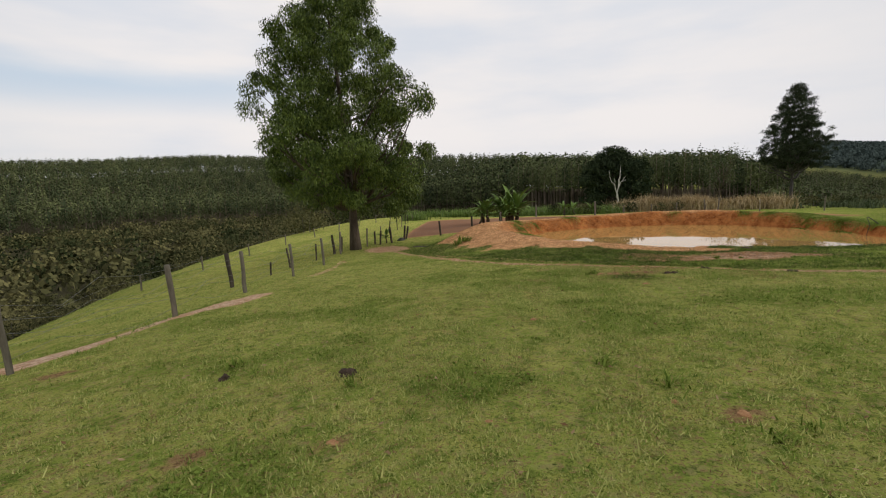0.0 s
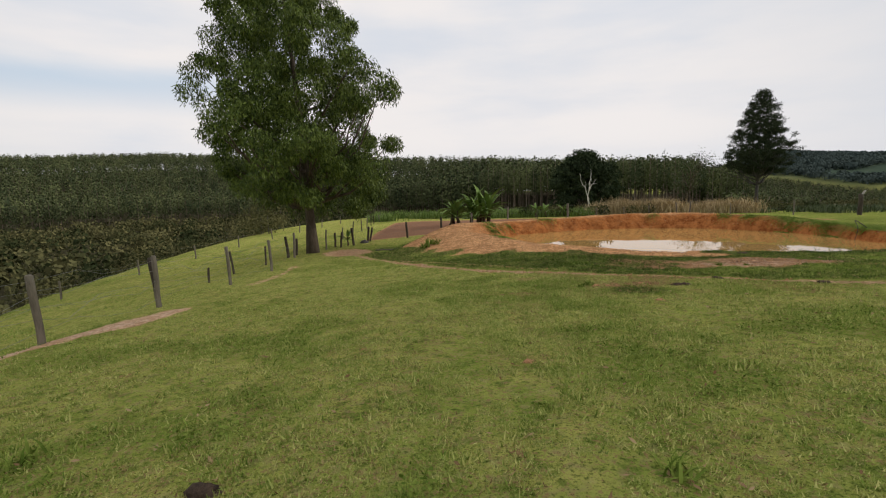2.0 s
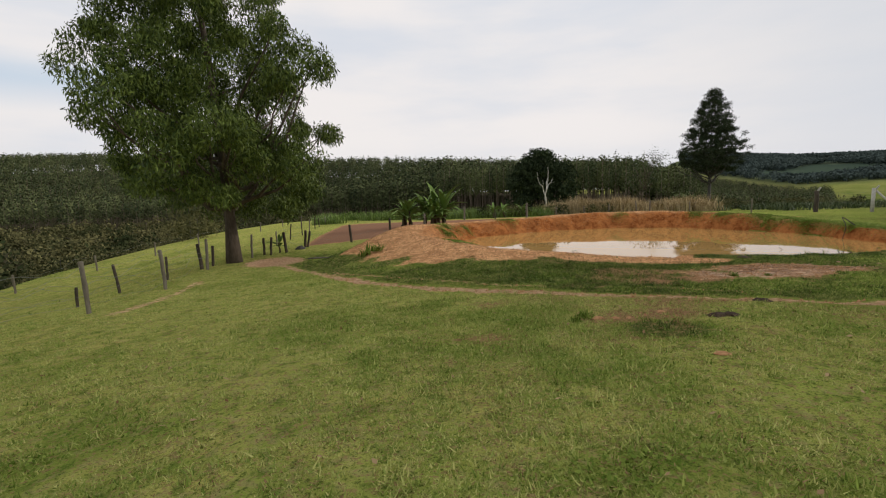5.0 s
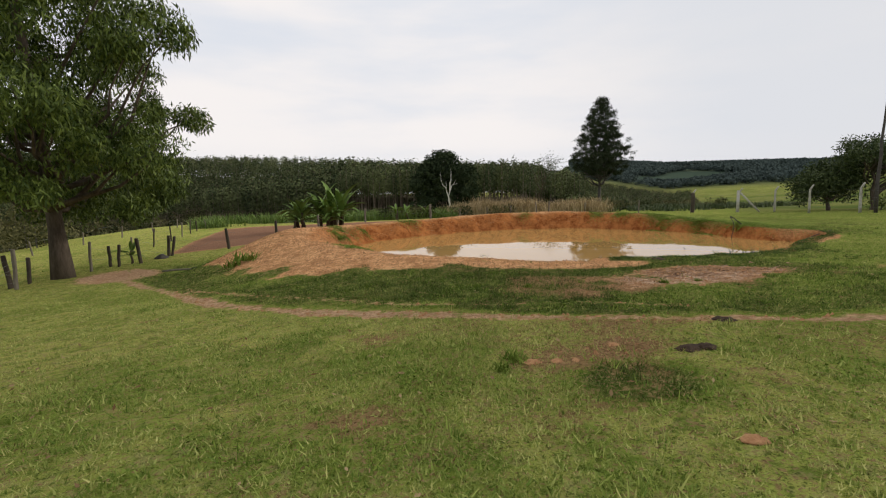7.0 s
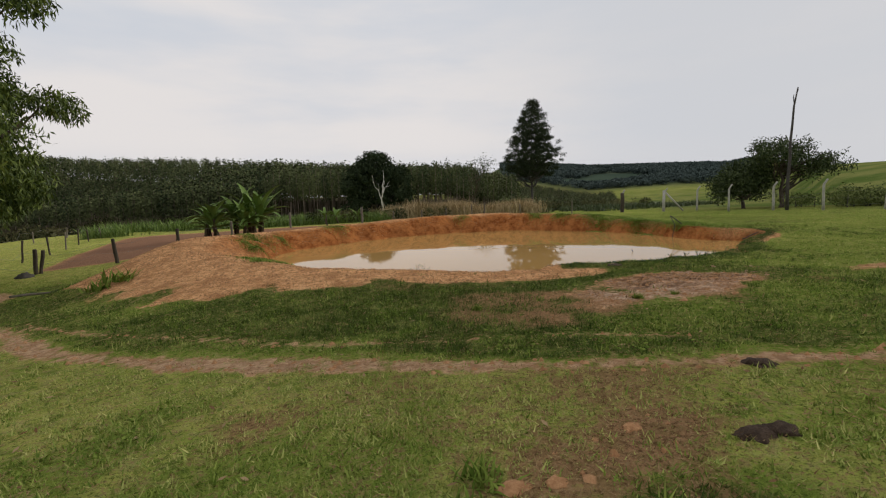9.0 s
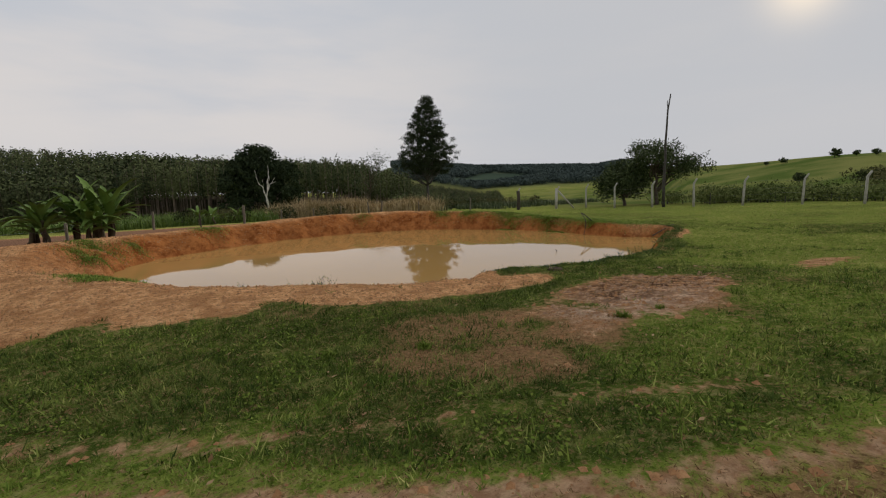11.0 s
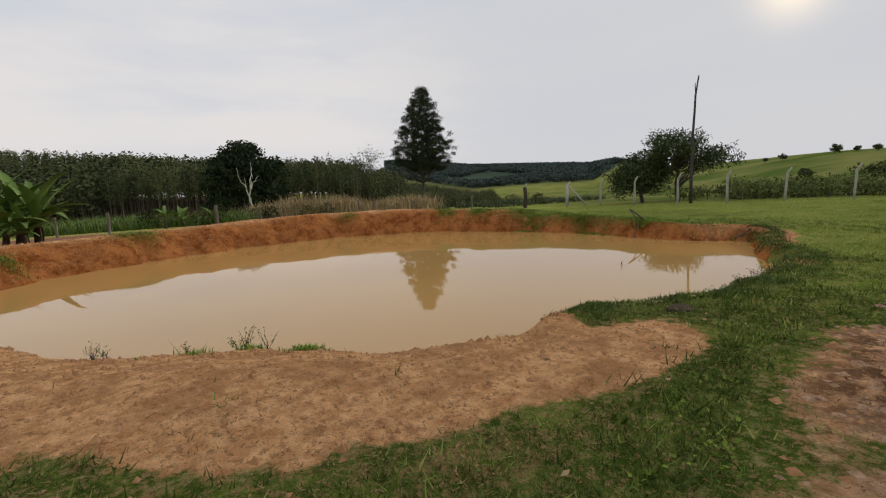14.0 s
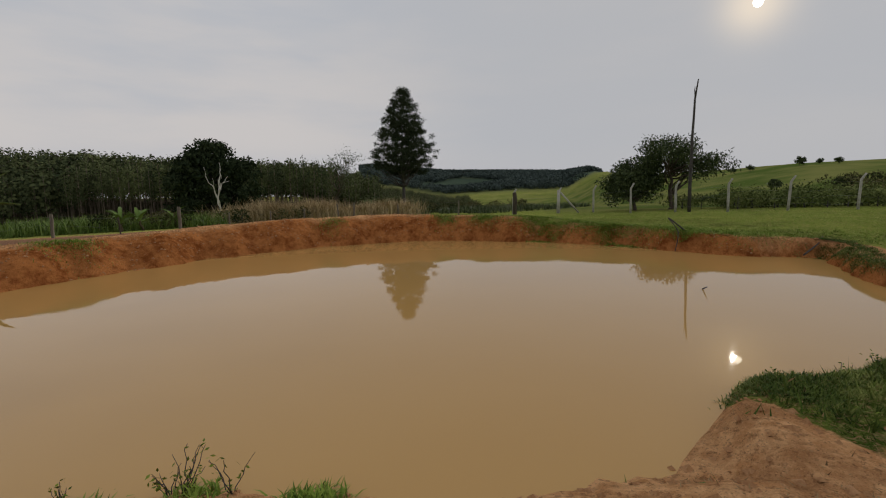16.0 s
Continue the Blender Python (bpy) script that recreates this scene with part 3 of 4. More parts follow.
n.put(shade, "Emission Strength", 6.0)
bm = bmesh.new()
bmesh.ops.create_uvsphere(bm, u_segments=24, v_segments=12, radius=30)
me = bpy.data.meshes.new("sun_disc")
bm.to_mesh(me), bm.free()
me.materials.append(m)
ob = tagged(new("sun_disc", me), "pale sun seen through thin cloud", "sun", kind="structure")
ob.location = SUN_WAY * 4000


# ---- trees ----
def limb(rng, a, b, sag=0.0, steps=6):
    t = np.linspace(0, 1, steps)[:, None]
    a, b = np.array(a, float), np.array(b, float)
    p = a + (b - a) * t
    p[:, 2] += (sag * np.sin(t * np.pi) * np.linalg.norm(b - a))[:, 0]
    p[1:-1] += rng.normal(size=(steps - 2, 3)) * 0.03 * np.linalg.norm(b - a)
    return p


def envelope_tree(name, label, place, rng, trunk, radius, heights, widths, clumps, per_clump, clump_size, leaf, leaf_mat, bark, droop=0.4, lean=(0, 0), trunk_bits=(), squash=0.8, inner=0.35, limbs=40):
    """A tree whose crown fills a given outline: limbs go out to clumps of leaves, with gaps between them."""
    tree = thing(name, label, "tree", place)
    h = rng.uniform(heights[0], heights[-1], clumps * 4)
    w = np.interp(h, heights, widths)
    keep = rng.uniform(0, max(widths), len(h)) < w
    h, w = h[keep][:clumps], w[keep][:clumps]
    a = rng.uniform(0, 2 * np.pi, len(h))
    r = w * (1 + 0.13 * np.sin(3 * a + 1.1 * h) + 0.1 * np.sin(5 * a - 1.9 * h)) * (inner + (1 - inner) * rng.uniform(0, 1, len(h)) ** 0.6)
    k = (h / heights[-1])[:, None]
    c = np.stack([r * np.cos(a), r * np.sin(a), h], 1)
    c[:, :2] += np.array(lean) * k
    top = heights[-1] * 0.93
    t = np.linspace(0, 1, 10)
    stem = np.stack([lean[0] * t ** 1.3 + 0.12 * np.sin(5 * t) * radius * 4 * t, lean[1] * t ** 1.3, t * top - 0.25 * (t == 0)], 1)
    flare = radius * (1 - 0.9 * t) + radius * 0.5 * np.exp(-t * 30)
    bits = [(stem, flare)]
    for i in np.argsort(-r)[:limbs]:
        z0 = max(trunk, h[i] - r[i] * rng.uniform(0.5, 1.1))
        z0 = min(z0, top * 0.95)
        s = np.array([np.interp(z0, stem[:, 2], stem[:, q]) for q in range(3)])
        r0 = np.interp(z0, stem[:, 2], flare) * 0.5
        line = limb(rng, s, c[i], -0.06)
        bits.append((line, np.linspace(max(r0, 0.02), 0.012, len(line))))
    under("trunk", tubes_mesh("trunk", bits, bark), tree)
    size = clump_size * rng.uniform(0.6, 1.25, (len(c), 1, 1))
    pts = (c[:, None] + ball(rng, len(c) * per_clump, squash).reshape(len(c), per_clump, 3) * size).reshape(-1, 3)
    pts[:, 2] -= droop * 0.3 * clump_size * rng.uniform(0, 1, len(pts))
    pts = pts[pts[:, 2] > heights[0] * 0.6]
    v, f = leaves(rng, pts, leaf[0], leaf[1], droop)
    under("crown", mesh_of("crown", v, f, leaf_mat), tree)
    return tree


rng = np.random.default_rng(3)
envelope_tree("tree", "tall broad tree with drooping green foliage and a stout grey trunk", (-5.5, 28.2, ground_at(-5.5, 28.2)), rng, 2.5, 0.27,
              (2.5, 3.4, 6.0, 8.0, 10.2, 12.2, 13.8, 15.6, 17.6), (3.3, 4.1, 4.95, 4.85, 4.5, 3.6, 2.8, 2.0, 0.7), 285, 540, 0.84, (0.22, 0.055), TREE_LEAF, BARK, 0.8, (-0.95, 0.0), inner=0.25)
envelope_tree("pine_tree", "tall dark pine with layered branches and a bare lower trunk", (48.3, 64.6, ground_at(48.3, 64.6)), rng, 3.5, 0.24,
              (5.2, 6.3, 8.0, 10.0, 12.0, 13.8, 15.2, 16.4), (2.9, 4.1, 4.2, 3.5, 2.7, 1.9, 1.2, 0.3), 640, 80, 0.52, (0.3, 0.07), PINE_LEAF, DEAD_WOOD, 0.0, (0, 0), squash=0.5, inner=0.1)


def forest(name, label, spots, rng, tall, crown, wide, n, leaf, mat, base=0.45):
    """Many trees as one mass: thin trunks and ragged crowns."""
    m = len(spots)
    tall = tall * rng.uniform(0.9, 1.05, m)
    c = np.zeros((m, n, 3))
    q = ball(rng, m * n).reshape(m, n, 3)
    q *= (0.55 + 0.45 / (np.linalg.norm(q, axis=2, keepdims=True) + 0.05)).clip(None, 2.5) * rng.uniform(0.8, 1.1, (m, n, 1))
    c[:, :, :2] = q[:, :, :2] * wide * rng.uniform(0.8, 1.2, (m, 1, 1))
    c[:, :, 2] = (base + (1 - base) * (q[:, :, 2] * 0.5 + 0.5)) * tall[:, None]
    c += spots[:, None]
    out = unit(q.reshape(-1, 3) * (1, 1, 0.8) + rng.normal(size=(m * n, 3)) * 0.3)
    v, f = leaves(rng, c.reshape(-1, 3), leaf[0], leaf[1], 0.0, 1.0, out)
    ob = thing(name, label, "forest")
    tagged(ob, kind="stuff")
    crowns = mesh_of("crowns", v, f, mat)
    attribute(crowns, "tone", np.repeat(rng.uniform(0, 1, m), n * 4))
    under("crowns", crowns, ob)
    w = np.array([(1, 0), (-0.5, 0.87), (-0.5, -0.87)])
    stout = 0.16 if base > 0.1 else 0.06          # scrub has thin stems
    low = np.concatenate([np.concatenate([spots[:, None, :2] + w * stout, np.repeat(spots[:, None, 2:], 3, 1) - 0.3], 2), np.concatenate([spots[:, None, :2] + w * stout * 0.4, np.repeat((spots[:, 2] + tall * (0.92 if base > 0.1 else 0.5))[:, None, None], 3, 1)], 2)], 1)
    i = np.arange(m)[:, None, None] * 6
    k = np.array([[0, 1, 4, 3], [1, 2, 5, 4], [2, 0, 3, 5]])
    under("trunks", mesh_of("trunks", low.reshape(-1, 3), (i + k).reshape(-1, 4), WOOD_TRUNK if base > 0.1 else DEAD_WOOD), ob)
    return ob


def sector(rng, count, a0, a1, r0, r1, power=0.6):
    a = np.radians(rng.uniform(a0, a1, count))
    r = r0 + (r1 - r0) * rng.uniform(0, 1, count) ** power
    x, y = r * np.sin(a), r * np.cos(a)
    return np.stack([x, y, height(x, y)], 1)


def rows(a0, a1, r0, r1, gap, rng):
    g = np.arange(-r1, r1, gap)
    x, y = (a.ravel() for a in np.meshgrid(g, g))
    x, y = x + rng.normal(size=len(x)) * gap * 0.32, y + rng.normal(size=len(x)) * gap * 0.32
    az, r = np.degrees(np.arctan2(x, y)), np.hypot(x, y)
    near = np.interp(az, (-180, -60, -12, 10, 30, 40), (390, 390, 380, r0, r0 - 12, r0))
    r1 = np.interp(az, (-180, -60, -12, 10, 40), (780, 780, 760, 350, 345))
    keep = (az > a0) & (az < a1) & (r > near) & (r < r1)
    x, y = x[keep], y[keep]
    return np.stack([x, y, height(x, y)], 1)


plantation = np.concatenate([rows(-6, 37, 200, 360, 4.8, rng), [p for p in rows(-64, 8, 200, 790, 8.0, rng) if math.hypot(p[0], p[1]) > 360]])
az = np.degrees(np.arctan2(plantation[:, 0], plantation[:, 1]))
front = np.hypot(plantation[:, 0], plantation[:, 1]) < 40 + np.interp(az, (-180, -60, -12, 10, 30, 40), (-50, -50, -50, 200, 188, 200))
forest("eucalyptus_plantation", "dense dark green eucalyptus plantation with slim trunks", plantation[front], rng, 24.0, 0.5, 2.1, 170, (0.85, 0.55), FOREST_LEAF, 0.4)
forest("eucalyptus_plantation", "dense dark green eucalyptus plantation on the far hillside", plantation[~front], rng, 24.0, 0.5, 4.0, 92, (1.5, 1.1), FOREST_LEAF, 0.28)
forest("valley_scrub", "tangled olive-brown native scrub on the valley side", sector(rng, 250, -75, -16, 50, 125, 0.8), rng, rng.uniform(1.8, 6.0, 250), 1.0, 2.9, 360, (0.3, 0.18), SCRUB_LEAF, 0.0)
forest("valley_scrub", "low native trees filling the valley floor", sector(rng, 1100, -75, -6, 115, 395, 0.75), rng, rng.uniform(4, 11, 1100), 1.0, 4.4, 60, (1.5, 1.0), SCRUB_LEAF, 0.05)


def single_tree(name, label, place, rng, tall, radius, blobs, leaf, leaf_mat, bark, per_clump, clump_size, droop=0.3, limbs=None):
    """A tree whose crown is a few bunches of foliage, each given by its middle and half-widths over the tree's foot."""
    tree = thing(name, label, "tree", place)
    bits = [(limb(rng, (0, 0, -0.3), (blobs[0][0] * 0.5, 0, tall), 0.0, 8), np.linspace(radius * 1.3, radius * 0.25, 8))]
    pts = []
    for cx, cy, cz, rx, rz, clumps in blobs:
        c = ball(rng, clumps) * (rx, rx, rz) + (cx, cy, cz)
        for q in c[:max(clumps // 3, 3)]:
            z0 = max(0.8, min(tall * 0.8, q[2] - abs(q[0]) * 0.8))
            line = limb(rng, (cx * 0.5 * z0 / tall, 0, z0), q, 0.04)
            bits.append((line, np.linspace(radius * 0.45, 0.012, len(line))))
        pts.append((c[:, None] + ball(rng, clumps * per_clump, 0.8).reshape(clumps, per_clump, 3) * clump_size).reshape(-1, 3))
    under("trunk", tubes_mesh("trunk", bits, bark, 6), tree)
    v, f = leaves(rng, np.concatenate(pts), leaf[0], leaf[1], droop)
    under("crown", mesh_of("crown", v, f, leaf_mat), tree)
    return tree


def at(x, y, sink=0.0):
    return (x, y, ground_at(x, y) - sink)


# trees beyond the pond
single_tree("tree", "dense dark round-crowned tree at the wood's edge", at(33.5, 91.0), rng, 9.5, 0.25,
            [(0, 0, 9.8, 3.6, 3.6, 60), (-3.8, 0, 7.6, 3.2, 3.4, 50), (3.6, 0, 6.8, 3.4, 3.8, 50), (0, 0, 3.6, 5.8, 3.6, 70)], (0.55, 0.28), DARK_LEAF, DEAD_WOOD, 90, 1.15)


def bare_tree(name, label, place, rng, tall, radius, mat, twigs, reach, leaf_mat=None):
    tree = thing(name, label, "tree", place)
    main = limb(rng, (0, 0, -0.3), (0.25 * reach, 0, tall * 0.62), 0.0, 8)
    bits = [(main, np.linspace(radius, radius * 0.55, 8))]
    tips = []
    for i in range(twigs):
        s = main[rng.integers(3, 8)]
        e = s + np.array([math.cos(i * 2.4) * rng.uniform(0.35, 1) * reach, math.sin(i * 2.4) * rng.uniform(0.35, 1) * reach, rng.uniform(0.25, 0.42) * tall])
        line = limb(rng, s, e, 0.08)
        bits.append((line, np.linspace(radius * 0.5, radius * 0.12, len(line))))
        tips.append(line[-1])
        for k in range(4 if leaf_mat else 1):
            b = line[rng.integers(2, 5)]
            tip = b + (e - s) * rng.uniform(0.3, 0.6) + rng.normal(size=3) * reach * 0.25
            bits.append((limb(rng, b, tip, 0.0, 4), np.linspace(radius * 0.2, 0.015, 4)))
            tips.append(tip)
    under("trunk", tubes_mesh("trunk", bits, mat, 6), tree)
    if leaf_mat:
        t = np.array(tips)
        c = (t[:, None] + rng.normal(size=(len(t), 26, 3)) * (0.55, 0.55, 0.4)).reshape(-1, 3)
        v, f = leaves(rng, c, 0.3, 0.1, 0.2)
        under("crown", mesh_of("crown", v, f, leaf_mat), tree)
    return tree


bare_tree("bare_tree", "leafless bleached white tree trunk with a forked top", at(27.0, 72.5), rng, 6.6, 0.12, PALE_BARK, 5, 1.3)
bare_tree("tree", "thin half-bare tree with sparse twigs above dry grass", at(45.5, 76.5), rng, 8.8, 0.12, BARK, 14, 2.6, SHRUB_LEAF)
single_tree("shrub_tree", "dense spreading dark green shrub behind the fence", at(45.5, 32.5), rng, 3.0, 0.14,
            [(0, 0, 2.8, 2.2, 1.4, 60), (-1.5, 0.6, 2.0, 1.4, 1.3, 36), (1.7, 0, 2.3, 1.7, 1.3, 36), (0.3, -0.6, 3.6, 1.6, 0.9, 20)], (0.26, 0.1), SHRUB_LEAF, BARK, 90, 0.75)
single_tree("shrub_tree", "feathery low tree with a leaning forked trunk", at(46.6, 30.2), rng, 4.0, 0.16,
            [(0.2, 0.3, 4.6, 2.6, 1.2, 44), (-2.0, -0.6, 4.6, 1.4, 1.0, 16), (2.2, -0.8, 3.6, 2.2, 0.9, 34), (1.0, -2.6, 3.4, 1.6, 0.9, 22)], (0.3, 0.09), SHRUB_LEAF, BARK, 60, 0.7)

# the dead pole-like trunk rising over the low tree
tree = thing("dead_tree", "tall thin dead trunk standing bare above a low tree", "tree", at(41.15, 27.1, 0.2))
spine = np.array([(0, 0, 0), (-0.1, 0, 2.3), (0.04, 0, 4.1), (-0.05, 0, 5.1), (0.1, 0, 6.4), (0.18, 0, 7.7), (0.38, -0.1, 9.0)])
under("trunk", tubes_mesh("trunk", [(spine, (0.12, 0.11, 0.095, 0.085, 0.075, 0.065, 0.04)), (np.array([(0.2, 0, 7.8), (0.04, 0, 8.25), (0.07, 0, 8.5)]), (0.035, 0.03, 0.015)),
                                    (np.array([(0.32, -0.07, 8.55), (0.48, -0.07, 8.8), (0.5, -0.07, 8.9)]), (0.03, 0.025, 0.012))], DEAD_WOOD), tree)

# woods further off, hedges and hillside bushes
forest("far_wood", "dark wood lower down behind the pine", sector(rng, 1300, 35, 48.5, 145, 600, 0.8), rng, 15.0, 0.5, 3.2, 84, (1.0, 0.7), FOREST_LEAF, 0.15)
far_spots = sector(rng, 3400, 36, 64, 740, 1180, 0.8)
forest("distant_woods", "woods on the distant ridge, blue-green with haze painted into the leaf colour", far_spots[value_noise(far_spots[:, 0], far_spots[:, 1], 110, 61) > -0.6], rng, 10.0, 0.5, 7.0, 40, (3.4, 2.4), HAZED_FAR_LEAF, 0.1)
hx = rng.uniform(0, 1, 260)
hedge = np.stack([47.5 + 5 * hx + rng.normal(size=260) * 1.8 + 1.5, 28.5 - 36 * hx + rng.normal(size=260) * 1.5], 1)
hedge = np.column_stack([hedge, height(hedge[:, 0], hedge[:, 1])])
forest("hedge", "thick green scrub hedge along the pasture fence", hedge, rng, 1.5 * rng.uniform(0.5, 1.3, 260), 1.0, 1.5, 130, (0.24, 0.11), HEDGE_LEAF, 0.02)
for az, r, s in ((76.4, 120, 0.9), (79.1, 235, 1.0), (83.1, 230, 1.3), (77.7, 240, 0.7), (86, 226, 0.9), (60.5, 170, 1.1), (58, 140, 0.9), (81, 150, 1.1), (84.6, 232, 0.8), (74.8, 100, 0.8)):
    x, y = 6.1 + r * math.sin(radians(az)), 15.6 + r * math.cos(radians(az))
    single_tree("hill_tree", "small rounded tree standing on the open green hill", at(x, y), rng, 1.8 * s, 0.1 * s, [(0, 0, 1.7 * s, 1.5 * s, 0.9 * s, 20), (0.9 * s, 0, 1.2 * s, 1.0 * s, 0.6 * s, 10)],
                (0.35 * s, 0.18 * s), SHRUB_LEAF, BARK, 50, 0.5 * s)
forest("hill_scrub", "dark scrub patches in the folds of the green hill", np.concatenate([sector(rng, 60, 79, 92, 120, 150), sector(rng, 50, 62, 68, 110, 150), sector(rng, 60, 46, 60, 150, 330)]), rng, 2.6, 1.0, 2.0, 70, (0.6, 0.3), SCRUB_LEAF, 0.02)


def blades(rng, spots, tall, wide, tilt, bend=0.5):
    """Grass blades, three triangles each, from their feet; tall and wide may be arrays."""
    n = len(spots)
    a = rng.uniform(0, 2 * np.pi, n)
    out = np.stack([np.cos(a), np.sin(a), np.zeros(n)], 1)
    side = np.stack([-np.sin(a), np.cos(a), np.zeros(n)], 1)
    t = np.broadcast_to(tall, n) * rng.uniform(0.55, 1.35, n)
    w = (np.broadcast_to(wide, n) * rng.uniform(0.7, 1.3, n))[:, None] / 2
    k = np.clip(rng.normal(tilt, 0.35, n), 0.05, 1.35)
    up = np.zeros((n, 3))
    up[:, 2] = 1
    mid = spots + (out * np.sin(k)[:, None] + up * np.cos(k)[:, None]) * t[:, None] * 0.55
    k2 = np.clip(k + bend, 0, 1.75)
    tip = mid + (out * np.sin(k2)[:, None] + up * np.cos(k2)[:, None]) * t[:, None] * 0.5
    v = np.stack([spots - side * w, spots + side * w, mid + side * w * 0.75, mid - side * w * 0.75, tip], 1).reshape(-1, 3)
    i = np.arange(n)[:, None] * 5
    return v, [np.concatenate([i + np.array([[0, 1, 2, 3]])]), np.concatenate([i + np.array([[3, 2, 4]])])]


def simple_blades(rng, spots, tall, wide, tilt):
    """The finest blades, one leaning triangle each."""
    n = len(spots)
    a, b = rng.uniform(0, 2 * np.pi, n), rng.uniform(0, 2 * np.pi, n)
    t = np.broadcast_to(tall, n) * rng.uniform(0.5, 1.5, n)
    k = np.clip(rng.normal(tilt, 0.35, n), 0.05, 1.5)
    side = np.stack([np.cos(b), np.sin(b), b * 0], 1) * (np.broadcast_to(wide, n) * rng.uniform(0.6, 1.4, n))[:, None] / 2
    tip = spots + np.stack([np.cos(a) * np.sin(k), np.sin(a) * np.sin(k), np.cos(k)], 1) * t[:, None]
    return np.stack([spots - side, spots + side, tip], 1).reshape(-1, 3), np.arange(n * 3).reshape(-1, 3)


def blade_stuff(name, label, spots, tall, wide, tilt, mat, rng, bend=0.5, lush=None):
    v, f = blades(rng, spots, tall, wide, tilt, bend)
    me = mesh_of(name, v, f, mat)
    if lush is not None:
        attribute(me, "lush", np.repeat(np.broadcast_to(lush, len(spots)), 5))
    return tagged(new(name, me), label, "grass", kind="stuff")


def scatter(rng, n, x0, x1, y0, y1):
    x, y = rng.uniform(x0, x1, n), rng.uniform(y0, y1, n)
    return x, y


# tall dry grass and green cane along the far fences
t = rng.uniform(0, 1, 26000)
clump = np.clip(value_noise(t * 11, t * 0, 1.0, 21) * 0.75 + 0.45, 0, 1)
x, y = 23 + 15 * t + rng.normal(size=len(t)) * 0.8, 60.5 - 7.5 * t + rng.normal(size=len(t)) * 1.2
keep = rng.uniform(0, 1, len(t)) < clump ** 1.4
x, y, c = x[keep], y[keep], clump[keep]
blade_stuff("dry_grass", "tall dry straw-coloured grass in tufts behind the pond", np.stack([x, y, height(x, y)], 1), 0.5 + 1.5 * c, 0.05, 0.4, STRAW, rng)
x, y = scatter(rng, 16000, -5, 21, 54, 66)
keep = (value_noise(x, y, 3.0, 22) > -0.25)
blade_stuff("cane_grass", "bright green cane grass beyond the ploughed strip", np.stack([x, y, height(x, y)], 1)[keep], 1.0, 0.06, 0.45, GREEN_CANE, rng)
x, y = scatter(rng, 15000, 38, 64, 44, 68)
keep = (value_noise(x, y, 2.2, 23) > 0.05)
blade_stuff("rough_grass", "rough tall weeds round the pine and the corner posts", np.stack([x, y, height(x, y)], 1)[keep], 0.7, 0.06, 0.5, SHRUB_LEAF, rng)
forest("bushes", "low weedy bushes beyond the pond", np.concatenate([np.stack([x, y, height(x, y)], 1)[:50] for x, y in (scatter(rng, 60, 11, 30, 54, 62), scatter(rng, 60, 36, 60, 52, 66), scatter(rng, 40, 26, 44, 60, 68))]), rng, 1.3, 1.0, 0.8, 90, (0.3, 0.12), SCRUB_LEAF, 0.02)


# ---- banana plants ----
def banana_leaf(rng, length, wide, rise, mat):
    """A long arching blade with a folded midrib and torn edges."""
    n = 12
    t = np.linspace(0, 1, n)
    ang = rise - t ** 1.3 * rng.uniform(0.7, 1.6)
    step_len = length / (n - 1)
    px = np.concatenate([[0], np.cumsum(np.cos(ang[:-1]) * step_len)])
    pz = np.concatenate([[0], np.cumsum(np.sin(ang[:-1]) * step_len)])
    w = wide * np.clip(np.sin(np.clip(t * 1.02 - 0.08, 0, 1) ** 0.7 * np.pi), 0.03, 1) * rng.uniform(0.8, 1.0, n)
    v = []
    for i in range(n):
        for s in (-1, -0.5, 0, 0.5, 1):
            tear = rng.uniform(0.75, 1.0) if abs(s) == 1 else 1
            v.append((px[i], s * w[i] * 0.5 * tear, pz[i] + 0.16 * w[i] * (1 - abs(s)) * -1 + (0.04 * w[i] if abs(s) == 1 else 0)))
    f = [[i * 5 + k, i * 5 + k + 1, i * 5 + k + 6, i * 5 + k + 5] for i in range(n - 1) for k in range(4)]
    return mesh_of("leaf", np.array(v), np.array(f), mat, True)


def banana_plant(place, rng, stem, n, length, label, dead=0):
    plant = thing("banana_plant", label, "plant", place, rng.uniform(0, 360), "banana plants by the pond")
    line = limb(rng, (0, 0, -0.2), (rng.normal() * 0.15, rng.normal() * 0.15, stem), 0.0, 6)
    under("stem", tubes_mesh("stem", [(line, np.linspace(0.1, 0.07, 6) * min(1, stem))], STEM, 9), plant)
    n += 6
    dead *= 2
    for i in range(n + dead):
        old = i >= n
        me = banana_leaf(rng, length * rng.uniform(0.7, 1.15) * (0.65 if old else 1), (0.3 if old else 0.54) * length / 2.2, -1.25 if old else rng.uniform(0.35, 1.5), STRAW_LEAF if old else BANANA_LEAF)
        leaf = under("leaf", me, plant, "withered brown hanging leaf" if old else "")
        leaf.matrix_basis = pose(line[-1][0], line[-1][1], stem * (0.9 - 0.12 * (i % 3) if old else 1.0 - 0.22 * (i % 3)), 0, 0, i * 137.5 + rng.uniform(-20, 20))


STRAW_LEAF = rough_material("withered_leaf", (0.05, 0.035, 0.02), (0.13, 0.09, 0.055), 3.0)
for x, y, stem, n, length, dead in ((3.1, 41.0, 1.4, 9, 2.0, 2), (3.9, 40.5, 1.6, 9, 2.1, 3), (5.1, 41.2, 1.7, 11, 2.4, 6), (5.8, 41.8, 2.0, 12, 2.6, 6), (6.5, 40.8, 1.8, 11, 2.6, 6), (5.4, 40.3, 1.1, 9, 1.9, 4), (6.0, 40.2, 1.2, 9, 1.9, 3)):
    banana_plant(at(x, y), rng, stem * 0.78, n + 2, length * 0.86, "banana plant with broad green leaves and dead hanging ones", dead)
